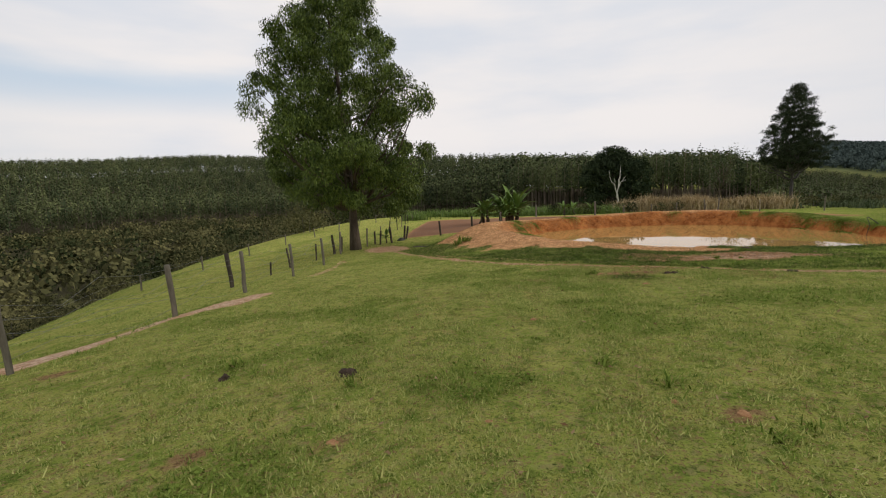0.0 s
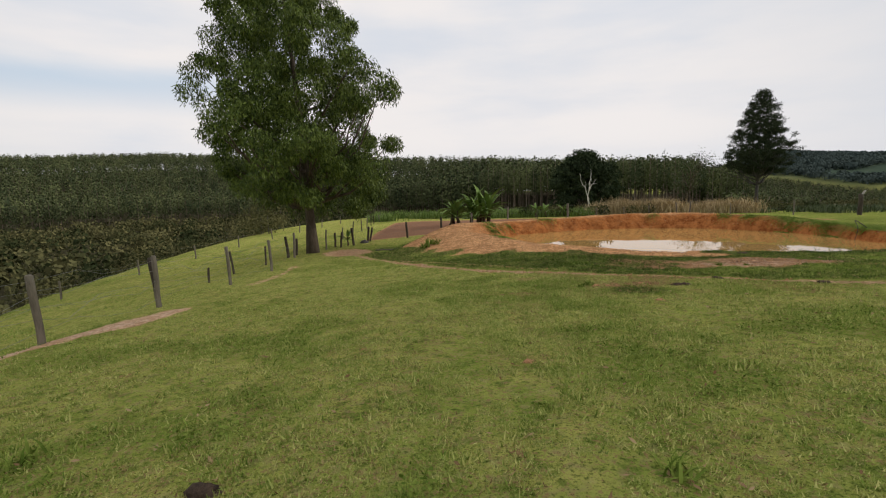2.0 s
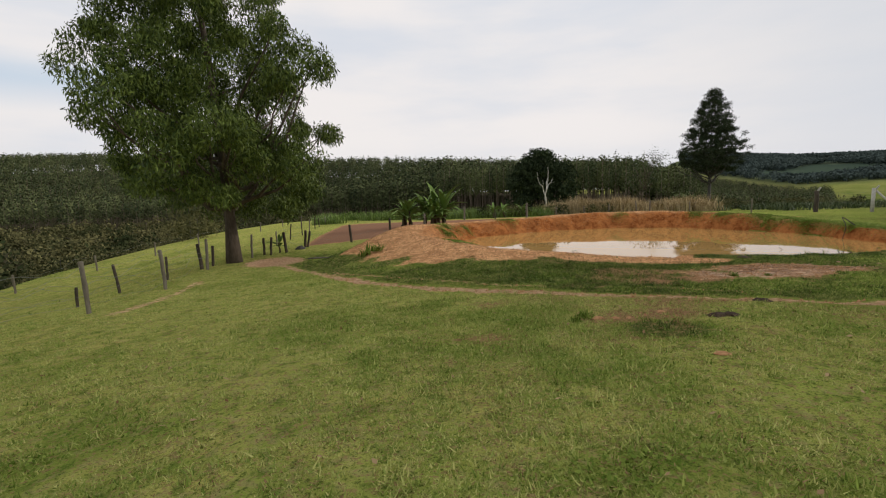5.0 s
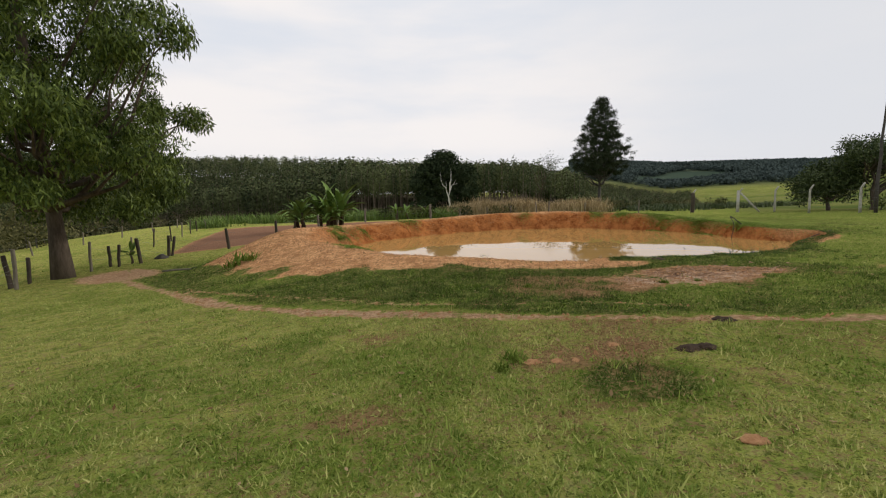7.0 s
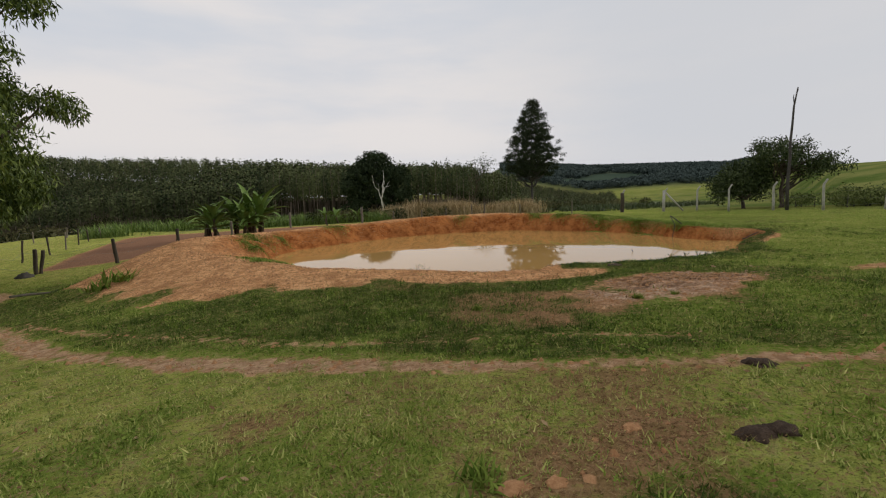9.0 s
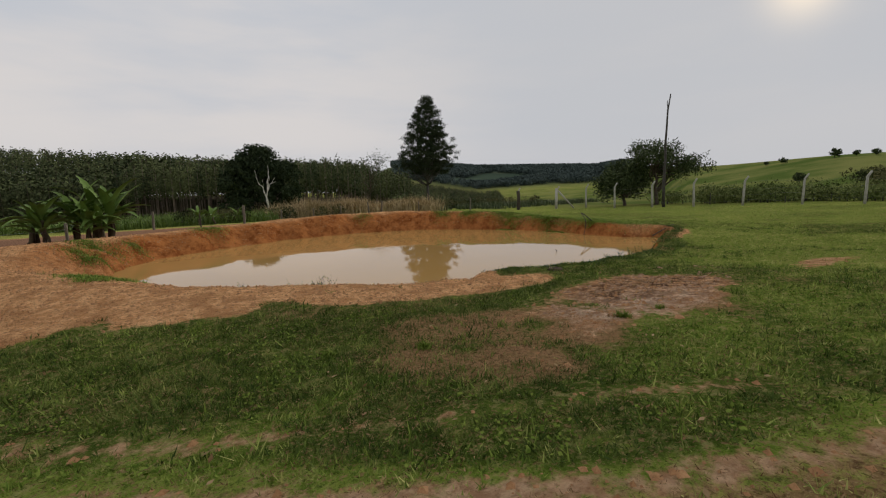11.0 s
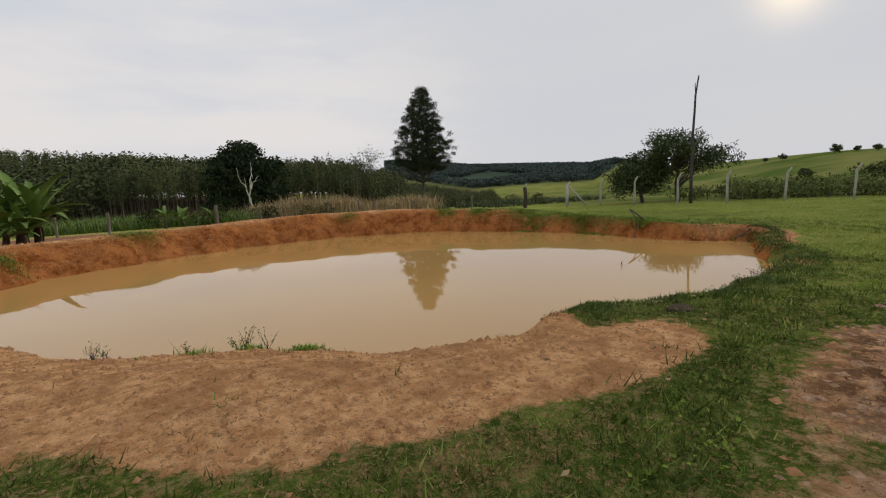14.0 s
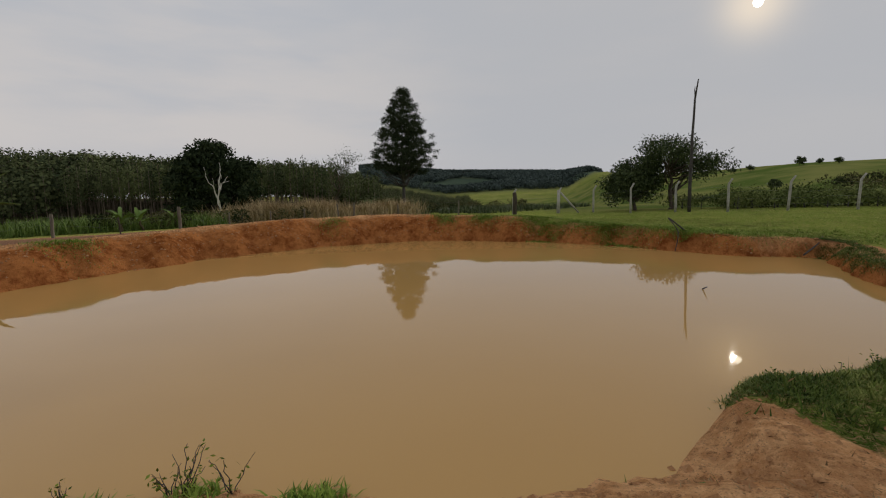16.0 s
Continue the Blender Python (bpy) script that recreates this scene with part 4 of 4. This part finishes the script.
banana_plant(at(-3.9, 30.5), rng, 0.55, 6, 0.8, "young banana shoot beside the fence")
for x, y in ((14.0, 54.0), (15.2, 53.6), (17.5, 54.5)):
    banana_plant(at(x, y), rng, 0.8, 7, 1.3, "low banana plant among weeds beyond the pond")


# ---- fences ----
def log_post(rng, tall, r, mat, sides=9):
    n = 6
    p = np.stack([rng.normal(size=n) * r * 0.12, rng.normal(size=n) * r * 0.12, np.linspace(-0.3, tall, n)], 1)
    p = np.concatenate([p, p[-1:] + (0, 0, r * 0.35)])
    rad = np.concatenate([r * rng.uniform(0.9, 1.1, n), [r * 0.6]])
    return tubes_mesh("post", [(p, rad)], mat, sides)


def fence(label, posts, wires, rng, wire_r=0.0035):
    """posts: x, y, height, radius, material, lean in x and y (degrees). Wires run from post to post."""
    ob = thing("fence", label, "fence")
    feet = []
    for x, y, tall, r, mat, lx, ly in posts:
        p = under("post", log_post(rng, tall, r * 0.84, mat), ob, "" if mat is POST_WOOD else "dark old wooden post")
        m = Matrix.Translation(at(x, y)) @ Euler((radians(lx), radians(ly), 0)).to_matrix().to_4x4()
        p.matrix_basis = m
        feet.append((m, tall))
    for h in wires:
        for (a, ta), (b, tb) in zip(feet[:-1], feet[1:]):
            s, e = a @ Vector((0, 0, h * ta)), b @ Vector((0, 0, h * tb))
            line = limb(rng, s, e, -0.008, 5)
            under("wire", tubes_mesh("wire", [(line, [wire_r] * 5)], WIRE, 4), ob)
    return ob


W_, D_ = POST_WOOD, DARK_WOOD
fence("wire fence on grey weathered wooden posts along the slope", [(-6.9, 3.6, 1.25, 0.065, W_, 0, 0), (-6.95, 7.0, 1.22, 0.062, W_, 0, -3), (-6.27, 10.38, 1.2, 0.07, W_, 2, -3), (-6.06, 13.64, 1.25, 0.07, W_, -1, -2), (-5.89, 17.59, 1.25, 0.065, W_, 0, -3),
      (-5.64, 21.14, 1.25, 0.065, W_, 1, -2), (-5.9, 25.8, 1.25, 0.07, W_, 0, 1)], (0.18, 0.36, 0.54, 0.72, 0.92), rng)
fence("old wire fence on dark crooked posts lower on the slope", [(-13.0, 12.0, 1.1, 0.05, D_, 0, 3), (-8.56, 18.12, 1.35, 0.1, D_, -2, -6), (-8.0, 20.8, 0.6, 0.05, D_, 4, 4), (-7.7, 22.6, 1.0, 0.055, D_, 0, -8),
      (-6.9, 24.4, 0.9, 0.05, D_, 3, 3), (-6.5, 26.9, 1.1, 0.085, D_, 0, -5), (-6.2, 27.4, 0.9, 0.07, D_, 2, 4)], (0.45, 0.85), rng)
fence("low fence of dark posts past the tree to the ploughed strip", [(-4.95, 29.2, 1.15, 0.06, W_, 0, 2), (-4.6, 30.3, 0.85, 0.07, D_, 2, 0), (-4.2, 29.9, 0.9, 0.07, D_, 0, 4), (-3.5, 30.2, 1.05, 0.08, D_, 0, -5), (-2.84, 32.35, 0.95, 0.09, D_, 3, 4), (-2.7, 32.4, 0.9, 0.07, D_, -2, 9),
      (-0.28, 32.7, 1.0, 0.085, D_, 1, -4), (2.0, 33.0, 1.1, 0.08, D_, 0, -2), (4.4, 36.0, 1.1, 0.07, W_, 0, 0)], (0.4, 0.8), rng)
far_posts = [(-4.6 + 0.12 * i + rng.normal() * 0.15, 34.5 + 3.3 * i, 0.85 + rng.uniform(-0.15, 0.2), 0.05, D_ if i % 3 else W_, rng.normal() * 3, rng.normal() * 4) for i in range(10)]
fence("thin fence of small posts between meadow and ploughed strip", far_posts, (0.85,), rng)
fence("sparse post fence beyond the pond's far bank", [(7.5, 50.0, 1.2, 0.07, W_, 0, 0), (10.1, 50.7, 1.3, 0.1, W_, 0, 2), (13.2, 50.4, 1.0, 0.06, D_, 2, -3), (16.4, 50.2, 1.5, 0.12, W_, 0, 0), (19.6, 50.4, 1.0, 0.06, W_, -3, 2), (22.6, 50.4, 1.0, 0.06, W_, 2, 0), (25.0, 49.8, 1.1, 0.06, W_, 0, 3), (27.9, 49.4, 1.4, 0.07, W_, 0, -6),
      (28.9, 48.8, 1.4, 0.08, W_, 2, 3), (31.8, 46.6, 1.2, 0.06, W_, 0, 0), (35.5, 43.2, 1.3, 0.07, W_, 0, 2)], (0.5, 0.9), rng)
# hedge-row posts along the rim of the left meadow
fence("distant post fence along the brow of the meadow", [(-17.5 + 1.3 * i, 26.0 + 4.4 * i, 0.9, 0.06, W_, rng.normal() * 3, rng.normal() * 3) for i in range(9)], (0.9,), rng)

ob = thing("fence", "fence of pale concrete posts with cranked tops and wire", "fence")
spots = [(38.8, 40.0), (40.8, 37.0), (41.3, 34.1), (39.9, 30.6), (40.9, 27.9), (40.7, 24.7), (41.5, 21.7), (43.4, 18.6), (43.8, 15.4), (44.2, 12.0)]
heads = []
for i, (x, y) in enumerate(spots):
    p = under("post", tubes_mesh("post", [(np.array([(0, 0, -0.3), (0, 0, 0.8), (0, 0, 1.75), (0.02, -0.03, 1.82), (0.12, -0.16, 2.12)]), (0.1, 0.095, 0.085, 0.085, 0.065))], CONCRETE, 4), ob)
    p.matrix_basis = Matrix.Translation(at(x, y)) @ Euler((radians(rng.normal() * 1.5), radians(rng.normal() * 2), radians(rng.uniform(-25, 5)))).to_matrix().to_4x4()
    heads.append(at(x, y))
for h in (0.4, 0.8, 1.2, 1.6):
    for a, b in zip(heads[:-1], heads[1:]):
        line = limb(rng, (a[0], a[1], a[2] + h), (b[0], b[1], b[2] + h), -0.005, 4)
        under("wire", tubes_mesh("wire", [(line, [0.004] * 4)], WIRE, 4), ob)
brace = thing("gate_post", "thick old gate post with a diagonal brace", "post", at(40.3, 36.6))
under("post", tubes_mesh("post", [(np.array([(0, 0, -0.3), (0, 0, 1.9)]), (0.13, 0.12))], CONCRETE, 8), brace)
under("brace", tubes_mesh("brace", [(np.array([(0.1, -0.1, 1.7), (0.9, -1.3, 0.05)]), (0.07, 0.07))], CONCRETE, 6), brace)
post = thing("gate_post", "dark stout wooden corner post", "post", at(38.2, 39.4))
under("post", log_post(rng, 1.75, 0.17, D_), post)


# ---- small things on the ground ----
def lump(rng, rx, ry, rz, mat, name, rough=0.25, cuts=3):
    bm = bmesh.new()
    bmesh.ops.create_icosphere(bm, subdivisions=cuts, radius=1)
    off = Vector(rng.uniform(-50, 50, 3))
    for v in bm.verts:
        k = 1 + rough * noise.noise(v.co * 1.6 + off) + rough * 0.7 * noise.noise(v.co * 4.0 + off)
        v.co = Vector((v.co.x * rx * k, v.co.y * ry * k, max(v.co.z, -0.35) * rz * k))
    for f in bm.faces:
        f.smooth = True
    me = bpy.data.meshes.new(name)
    bm.to_mesh(me), bm.free()
    me.materials.append(mat)
    return me


def place_lump(name, label, category, x, y, rx, ry, rz, mat, turn, rough=0.25, group=""):
    ob = new(name, lump(rng, rx, ry, rz, mat, name, rough))
    ob.matrix_world = pose(*at(x, y, 0.005), 0, 0, turn)
    return tagged(ob, label, category, group)


for x, y, rx, ry, turn in ((6.5, 11.42, 0.13, 0.1, 10), (5.25, 10.82, 0.11, 0.07, -20), (5.4, 10.75, 0.1, 0.06, -25), (-1.1, 4.85, 0.1, 0.08, 0), (-2.6, 5.1, 0.06, 0.05, 0), (11.13, 16.9, 0.22, 0.1, -10), (8.0, 10.5, 0.12, 0.08, 0)):
    place_lump("cow_dung", "dark dried cow dung pat lying on short grass", "dung", x, y, rx, ry * 1.15, 0.05, DUNG, turn, 0.6, "cow dung on the pasture")
for x, y, r in ((3.8, 11.2, 0.12), (4.0, 11.1, 0.09), (1.29, 6.7, 0.09), (0.3, 3.43, 0.05), (2.22, 3.3, 0.08), (1.85, 3.6, 0.06), (-0.9, 3.3, 0.07), (-0.47, 7.7, 0.05), (4.15, 9.4, 0.1), (4.8, 11.3, 0.1)):
    place_lump("earth_clod", "dry reddish clod of earth on the turf", "clod", x, y, r * 0.75, r * 0.55, r * 0.28, CLOD, 40 * x, 0.4, "earth clods on the turf")
place_lump("stone", "flat grey stone at the edge of the bare patch", "stone", 8.7, 13.55, 0.08, 0.06, 0.03, CLOD, 20, 0.15)
place_lump("tree_stump", "low weathered stump by the fence", "stump", -3.0, 31.6, 0.26, 0.22, 0.2, DEAD_WOOD, 0, 0.3)
for x, y, z, turn, n in ((19.5, 32.4, 0.0, 20, 2.6), (20.5, 32.9, 0.1, -12, 1.8), (21.6, 32.3, 0.0, 5, 1.6)):
    log = thing("log", "dark rotting log lying behind the bank", "log", (x, y, ground_at(x, y) + 0.1 + z), turn)
    under("trunk", tubes_mesh("trunk", [(limb(rng, (-n / 2, 0, 0), (n / 2, 0, 0), 0.02), (0.09, 0.11, 0.1, 0.1, 0.09, 0.07))], DEAD_WOOD, 8), log)
log = thing("log", "pale fallen branch near the fence", "log", (-0.9, 25.4, ground_at(-0.9, 25.4) + 0.02), 12)
under("branch", tubes_mesh("branch", [(limb(rng, (-0.9, 0, 0), (0.9, 0, 0.03), 0.02), (0.03, 0.035, 0.03, 0.03, 0.025, 0.02))], POST_WOOD, 7), log)


def stick(label, points, r, mat):
    ob = thing("stick", label, "stick", points[0])
    p = smooth_curve([[c - o for c, o in zip(q, points[0])] for q in points], False, 4)
    under("twig", tubes_mesh("twig", [(p, np.linspace(r, r * 0.4, len(p)))], mat, 6), ob)


stick("broken stick poking out of the muddy water", [(15.05, 19.5, WATER - 0.1), (14.85, 19.38, WATER), (14.6, 19.25, WATER + 0.09)], 0.015, DEAD_WOOD)
stick("thin curved twig bent over the grassy bank", [(20.0, 21.1, -0.6), (19.7, 21.5, -0.2), (19.55, 21.2, -0.55), (19.45, 21.25, -1.15)], 0.022, DEAD_WOOD)
stick("dry branch lying on the bank's edge", [(19.6, 18.6, -0.95), (20.2, 18.4, -0.72), (20.9, 18.4, -0.62)], 0.02, DEAD_WOOD)


def dry_weed(place, rng, tall, stems, label):
    ob = thing("weed", label, "weed", place)
    bits, tips = [], []
    for i in range(stems):
        a = rng.uniform(0, 6.28)
        e = np.array([math.cos(a) * tall * 0.5, math.sin(a) * tall * 0.5, tall * rng.uniform(0.6, 1.1)])
        line = limb(rng, (0, 0, -0.03), e, 0.1)
        bits.append((line, np.linspace(0.0035, 0.0015, len(line))))
        for k in range(6):
            tips.append(line[rng.integers(1, 6)] + rng.normal(size=3) * 0.02)
    under("stems", tubes_mesh("stems", bits, DEAD_WOOD, 4), ob)
    v, f = leaves(rng, np.array(tips), 0.03, 0.013, 0.0)
    under("leaves", mesh_of("leaves", v, f, WEED_LEAF), ob)


for x, y, tall, n in ((7.42, 19.93, 0.23, 9), (7.36, 19.98, 0.15, 7), (7.6, 19.75, 0.24, 4), (6.95, 20.3, 0.13, 6), (6.2, 20.9, 0.16, 8), (6.3, 20.85, 0.12, 6), (12.3, 17.05, 0.13, 6), (13.6, 16.75, 0.16, 7), (11.0, 17.9, 0.1, 4), (11.35, 17.75, 0.09, 4), (11.7, 17.5, 0.12, 4), (12.0, 17.3, 0.1, 5), (12.7, 16.95, 0.12, 4), (13.1, 16.85, 0.1, 4),
                     (14.1, 16.75, 0.17, 8), (14.4, 16.72, 0.2, 7), (14.8, 16.74, 0.14, 6), (15.3, 16.75, 0.15, 6), (16.0, 16.8, 0.14, 5)):
    dry_weed(at(x, y), rng, tall, n, "straggly half-dry weed at the water's edge")


def leaf_rosette(place, rng, size, n, label):
    ob = thing("weed", label, "weed", place)
    v, f = blades(rng, rng.normal(size=(n, 3)) * (0.45 * size, 0.45 * size, 0), size, size * 0.16, 0.7, 0.45)
    under("leaves", mesh_of("leaves", v, f, WEED_LEAF), ob)


for x, y, s, n in ((6.11, 15.1, 0.08, 130), (5.31, 15.63, 0.08, 130), (8.34, 14.06, 0.08, 130), (3.7, 11.35, 0.12, 60), (3.5, 11.2, 0.1, 50), (2.2, 2.9, 0.1, 40), (2.5, 3.0, 0.09, 30), (-1.0, 4.5, 0.12, 30), (1.6, 4.6, 0.12, 30), (-2.7, 5.6, 0.14, 30), (2.0, 4.0, 0.13, 30), (9.0, 13.9, 0.06, 90), (1.0, 22.2, 0.3, 60), (0.6, 22.0, 0.26, 50)):
    leaf_rosette(at(x, y), rng, s, n, "low tuft of fresh green weed in the turf")

# turf: blades thickest along the way walked
WAY = along([(0, 1.5), (0.6, 5), (1.6, 8), (3.0, 10.8), (4.6, 13.6), (6.2, 16.0), (7.0, 17.4)], 4)


def turf(rng, n, x0, x1, y0, y1, reach, low):
    x, y = scatter(rng, n, x0, x1, y0, y1)
    keep = rng.uniform(0, 1, n) < np.exp(-line_distance(x, y, WAY) / reach) + low
    x, y = x[keep], y[keep]
    n = len(x)
    sd = pond_distance(x, y)
    c = cover(x, y, sd)
    bare = np.clip((c["soil"] + 0.28 * value_noise(x, y, 0.16, 51) * (c["soil"] > 0.02)) * 1.9 + 0.75 * c["thin"], 0, 0.993)
    keep = (rng.uniform(0, 1, n) > bare) & (sd > 0.12)
    keep &= value_noise(x, y, 0.22, 31) + 0.6 * value_noise(x, y, 0.9, 32) + 0.5 * c["lush"] > -0.45
    x, y = x[keep], y[keep]
    return np.stack([x, y, height(x, y, sd[keep]) - 0.004], 1), c["lush"][keep]


spots, lush = turf(rng, 2000000, -7, 14, 1.6, 19.5, 2.3, 0.03)
v, f = simple_blades(rng, spots, 0.024 + 0.02 * lush, 0.0085, 0.9)
me = mesh_of("turf", v, f, BLADE)
attribute(me, "lush", np.repeat(lush, 3))
tagged(new("turf", me), "short cropped pasture grass, green with straw-coloured blades", "grass", kind="stuff")
x, y = scatter(rng, 120000, 3, 14, 9, 18)
sd = pond_distance(x, y)
keep = (cover(x, y, sd)["thin"] > rng.uniform(0.15, 1.0, len(x))) & (sd > 0.2)
x, y = x[keep], y[keep]
v, f = simple_blades(rng, np.stack([x, y, height(x, y, sd[keep]) + 0.008], 1), 0.036, 0.008, 1.4)
tagged(new("dry_litter", mesh_of("dry_litter", v, f, LITTER)), "trampled dry grass litter over worn ground", "litter", kind="stuff")
x, y = scatter(rng, 260000, -6, 13, 1.4, 18)
keep = (rng.uniform(0, 1, len(x)) < np.exp(-line_distance(x, y, WAY) / 3.2) + 0.05) & (value_noise(x, y, 0.3, 71) + 0.6 * value_noise(x, y, 1.1, 72) > 0.0)
x, y = x[keep], y[keep]
v, f = simple_blades(rng, np.stack([x, y, height(x, y) + 0.014], 1), 0.03, 0.008, 1.35)
tagged(new("dry_litter", mesh_of("dry_litter", v, f, LITTER)), "bits of dead brown grass lying in the turf", "litter", kind="stuff")
x, y = scatter(rng, 26000, 21, 44, 12, 34)
blade_stuff("turf", "coarse green pasture grass by the concrete fence", np.stack([x, y, height(x, y)], 1), 0.065, 0.014, 0.9, BLADE, rng, 0.5, rng.uniform(0.2, 0.6, len(x)))
# tufts: knots of longer blades, each knot fresher or drier than its neighbours
spots, lush = turf(rng, 125000, -9, 24, 1.4, 31, 9.0, 0.12)
mood = np.clip(lush + rng.normal(size=len(spots)) * 0.3, 0, 0.5 + 0.5 * (lush > 0.6))
size = np.exp(rng.normal(size=len(spots)) * 0.3) * (0.75 + 0.5 * lush)
spots = np.repeat(spots, 9, 0) + rng.normal(size=(len(spots) * 9, 3)) * (0.03, 0.03, 0) * np.repeat(size, 9)[:, None]
v, f = simple_blades(rng, spots, 0.05 * np.repeat(size, 9), 0.013, 0.75)
me = mesh_of("turf_tufts", v, f, BLADE)
attribute(me, "lush", np.repeat(mood, 27))
tagged(new("turf_tufts", me), "coarser green and dry tufts standing in the pasture grass", "grass", kind="stuff")

# rough herbage on the slope beyond the fence
x, y = scatter(rng, 60000, -22, -6.2, 5, 40)
keep = (value_noise(x, y, 0.9, 51) + 0.7 * value_noise(x, y, 3.5, 52) > 0.3)
x, y = x[keep], y[keep]
blade_stuff("rough_grass", "rough weedy grass on the slope beyond the fence", np.stack([x, y, height(x, y)], 1), 0.08, 0.016, 0.8, BLADE, rng, 0.5, rng.uniform(0.25, 0.75, len(x)))

# creeping clover and small broad leaves in the lush places
x, y = scatter(rng, 330000, -5, 13, 1.6, 19)
sd = pond_distance(x, y)
c = cover(x, y, sd)
keep = (c["lush"] > 0.35) & (c["soil"] < 0.2) & (c["thin"] < 0.15) & (sd > 0.15) & (value_noise(x, y, 0.35, 41) + 0.7 * value_noise(x, y, 1.1, 42) > 0.0) & (rng.uniform(0, 1, len(x)) < 0.7 * np.exp(-line_distance(x, y, WAY) / 3.5) + 0.04)
x, y = x[keep], y[keep]
c = np.stack([x, y, height(x, y, sd[keep]) + rng.uniform(0.01, 0.045, len(x))], 1)
v, f = leaves(rng, c, 0.032, 0.024, 0.0, 1.0, unit(rng.normal(size=c.shape) * 0.5 + (0, 0, 1)))
tagged(new("clover", mesh_of("clover", v, f, WEED_LEAF)), "creeping clover and small broad-leaved weeds in the turf", "clover", kind="stuff")

# long grass hanging over the water's edge
t = rng.uniform(0, 1, 28000)
shore = smooth_curve(POND, True, 20)
part_of = shore[(np.arange(len(shore)) > 20 * 14.6) & (np.arange(len(shore)) < 20 * 22.7)]
k = rng.integers(0, len(part_of), len(t))
p = part_of[k] + rng.normal(size=(len(t), 2)) * 0.06
off = np.array((12, 23.5)) - p
p = p - off / np.linalg.norm(off, axis=1)[:, None] * (0.1 + 0.6 * t[:, None] ** 1.5)
blade_stuff("shore_grass", "longer grass hanging over the pond's edge", np.column_stack([p, height(p[:, 0], p[:, 1])]), 0.055, 0.008, 0.85, BLADE, rng, 0.5, 0.9)
x, y = [], []
for cx, cy, r, n in ((4.1, 22.0, 0.5, 2600), (4.5, 23.0, 0.35, 1500), (4.3, 25.9, 0.5, 2000), (4.6, 27.4, 0.6, 2200), (8.2, 29.9, 0.6, 1500), (3.9, 21.3, 0.25, 500), (20.1, 26.0, 0.9, 3000), (20.4, 24.0, 0.9, 4000), (20.4, 21.5, 0.9, 4500), (20.4, 19.8, 0.9, 4000), (20.2, 22.8, 0.8, 3000), (18.6, 28.6, 0.5, 1500), (19.3, 27.4, 0.6, 2200), (19.8, 25.2, 0.6, 2600), (19.95, 23.3, 0.5, 2200), (19.9, 21.0, 0.5, 2200), (15.2, 30.6, 0.5, 700), (5.6, 28.0, 0.4, 700), (7.85, 19.35, 0.18, 420), (7.0, 20.2, 0.14, 90), (7.45, 19.85, 0.14, 120)):
    q = rng.normal(size=(n, 2)) * r * 0.5
    x.append(cx + q[:, 0]), y.append(cy + q[:, 1])
x, y = np.concatenate(x), np.concatenate(y)
blade_stuff("bank_grass", "tufts of grass growing on the bare earth bank", np.stack([x, y, height(x, y)], 1), 0.075, 0.012, 0.8, BLADE, rng, 0.5, 0.62)

# crumbs of earth on the bare ground
x, y = scatter(rng, 75000, -1, 21, 11, 31.5)
sd = pond_distance(x, y)
c = cover(x, y, sd)
keep = (c["soil"] + 0.5 * c["thin"] > rng.uniform(0.3, 1.2, len(x))) & (sd > 0.05)
x, y = x[keep], y[keep]
n = len(x)
s = 0.013 * np.exp(np.clip(rng.normal(size=n) * 0.6, -1.2, 1.1))
o = np.array([(1, 0, 0), (0, 1, 0), (-1, 0, 0), (0, -1, 0), (0, 0, 0.75), (0, 0, -0.5)], float)
v = np.stack([x, y, height(x, y)], 1)[:, None] + o[None] * s[:, None, None] * rng.uniform(0.6, 1.5, (n, 6, 1))
k = np.arange(n)[:, None, None] * 6 + np.array([[0, 1, 4], [1, 2, 4], [2, 3, 4], [3, 0, 4], [1, 0, 5], [2, 1, 5], [3, 2, 5], [0, 3, 5]])
tagged(new("earth_crumbs", mesh_of("earth_crumbs", v.reshape(-1, 3), k.reshape(-1, 3), CLOD)), "loose crumbs of dry reddish earth", "earth", kind="stuff")

# crusted clods on the trampled patch
x, y = scatter(rng, 5200, 7.5, 15, 12.6, 16.0)
sd = pond_distance(x, y)
c = cover(x, y, sd)
keep = c["mud"] > rng.uniform(0.2, 1.1, len(x))
x, y = x[keep], y[keep]
n = len(x)
s = 0.02 * np.exp(np.clip(rng.normal(size=n) * 0.5, -1, 0.9))
v = np.stack([x, y, height(x, y) - 0.004], 1)[:, None] + o[None] * (1.3, 1.3, 0.7) * s[:, None, None] * rng.uniform(0.6, 1.5, (n, 6, 1))
k = np.arange(n)[:, None, None] * 6 + np.array([[0, 1, 4], [1, 2, 4], [2, 3, 4], [3, 0, 4], [1, 0, 5], [2, 1, 5], [3, 2, 5], [0, 3, 5]])
tagged(new("crusted_clods", mesh_of("crusted_clods", v.reshape(-1, 3), k.reshape(-1, 3), PALE_CLOD)), "pale crusted clods on the cattle-trampled patch", "earth", kind="stuff")

# fallen leaves and bits of straw
x, y = scatter(rng, 1100, -5, 12, 2, 18)
c = np.stack([x, y, height(x, y) + 0.03], 1)
v, f = leaves(rng, c, 0.06, 0.026, 0.0, 1.0, unit(rng.normal(size=c.shape) * 0.3 + (0, 0, 1)))
tagged(new("fallen_leaves", mesh_of("fallen_leaves", v, f, DEAD_LEAF)), "scattered dry fallen leaves on the grass", "leaves", kind="stuff")
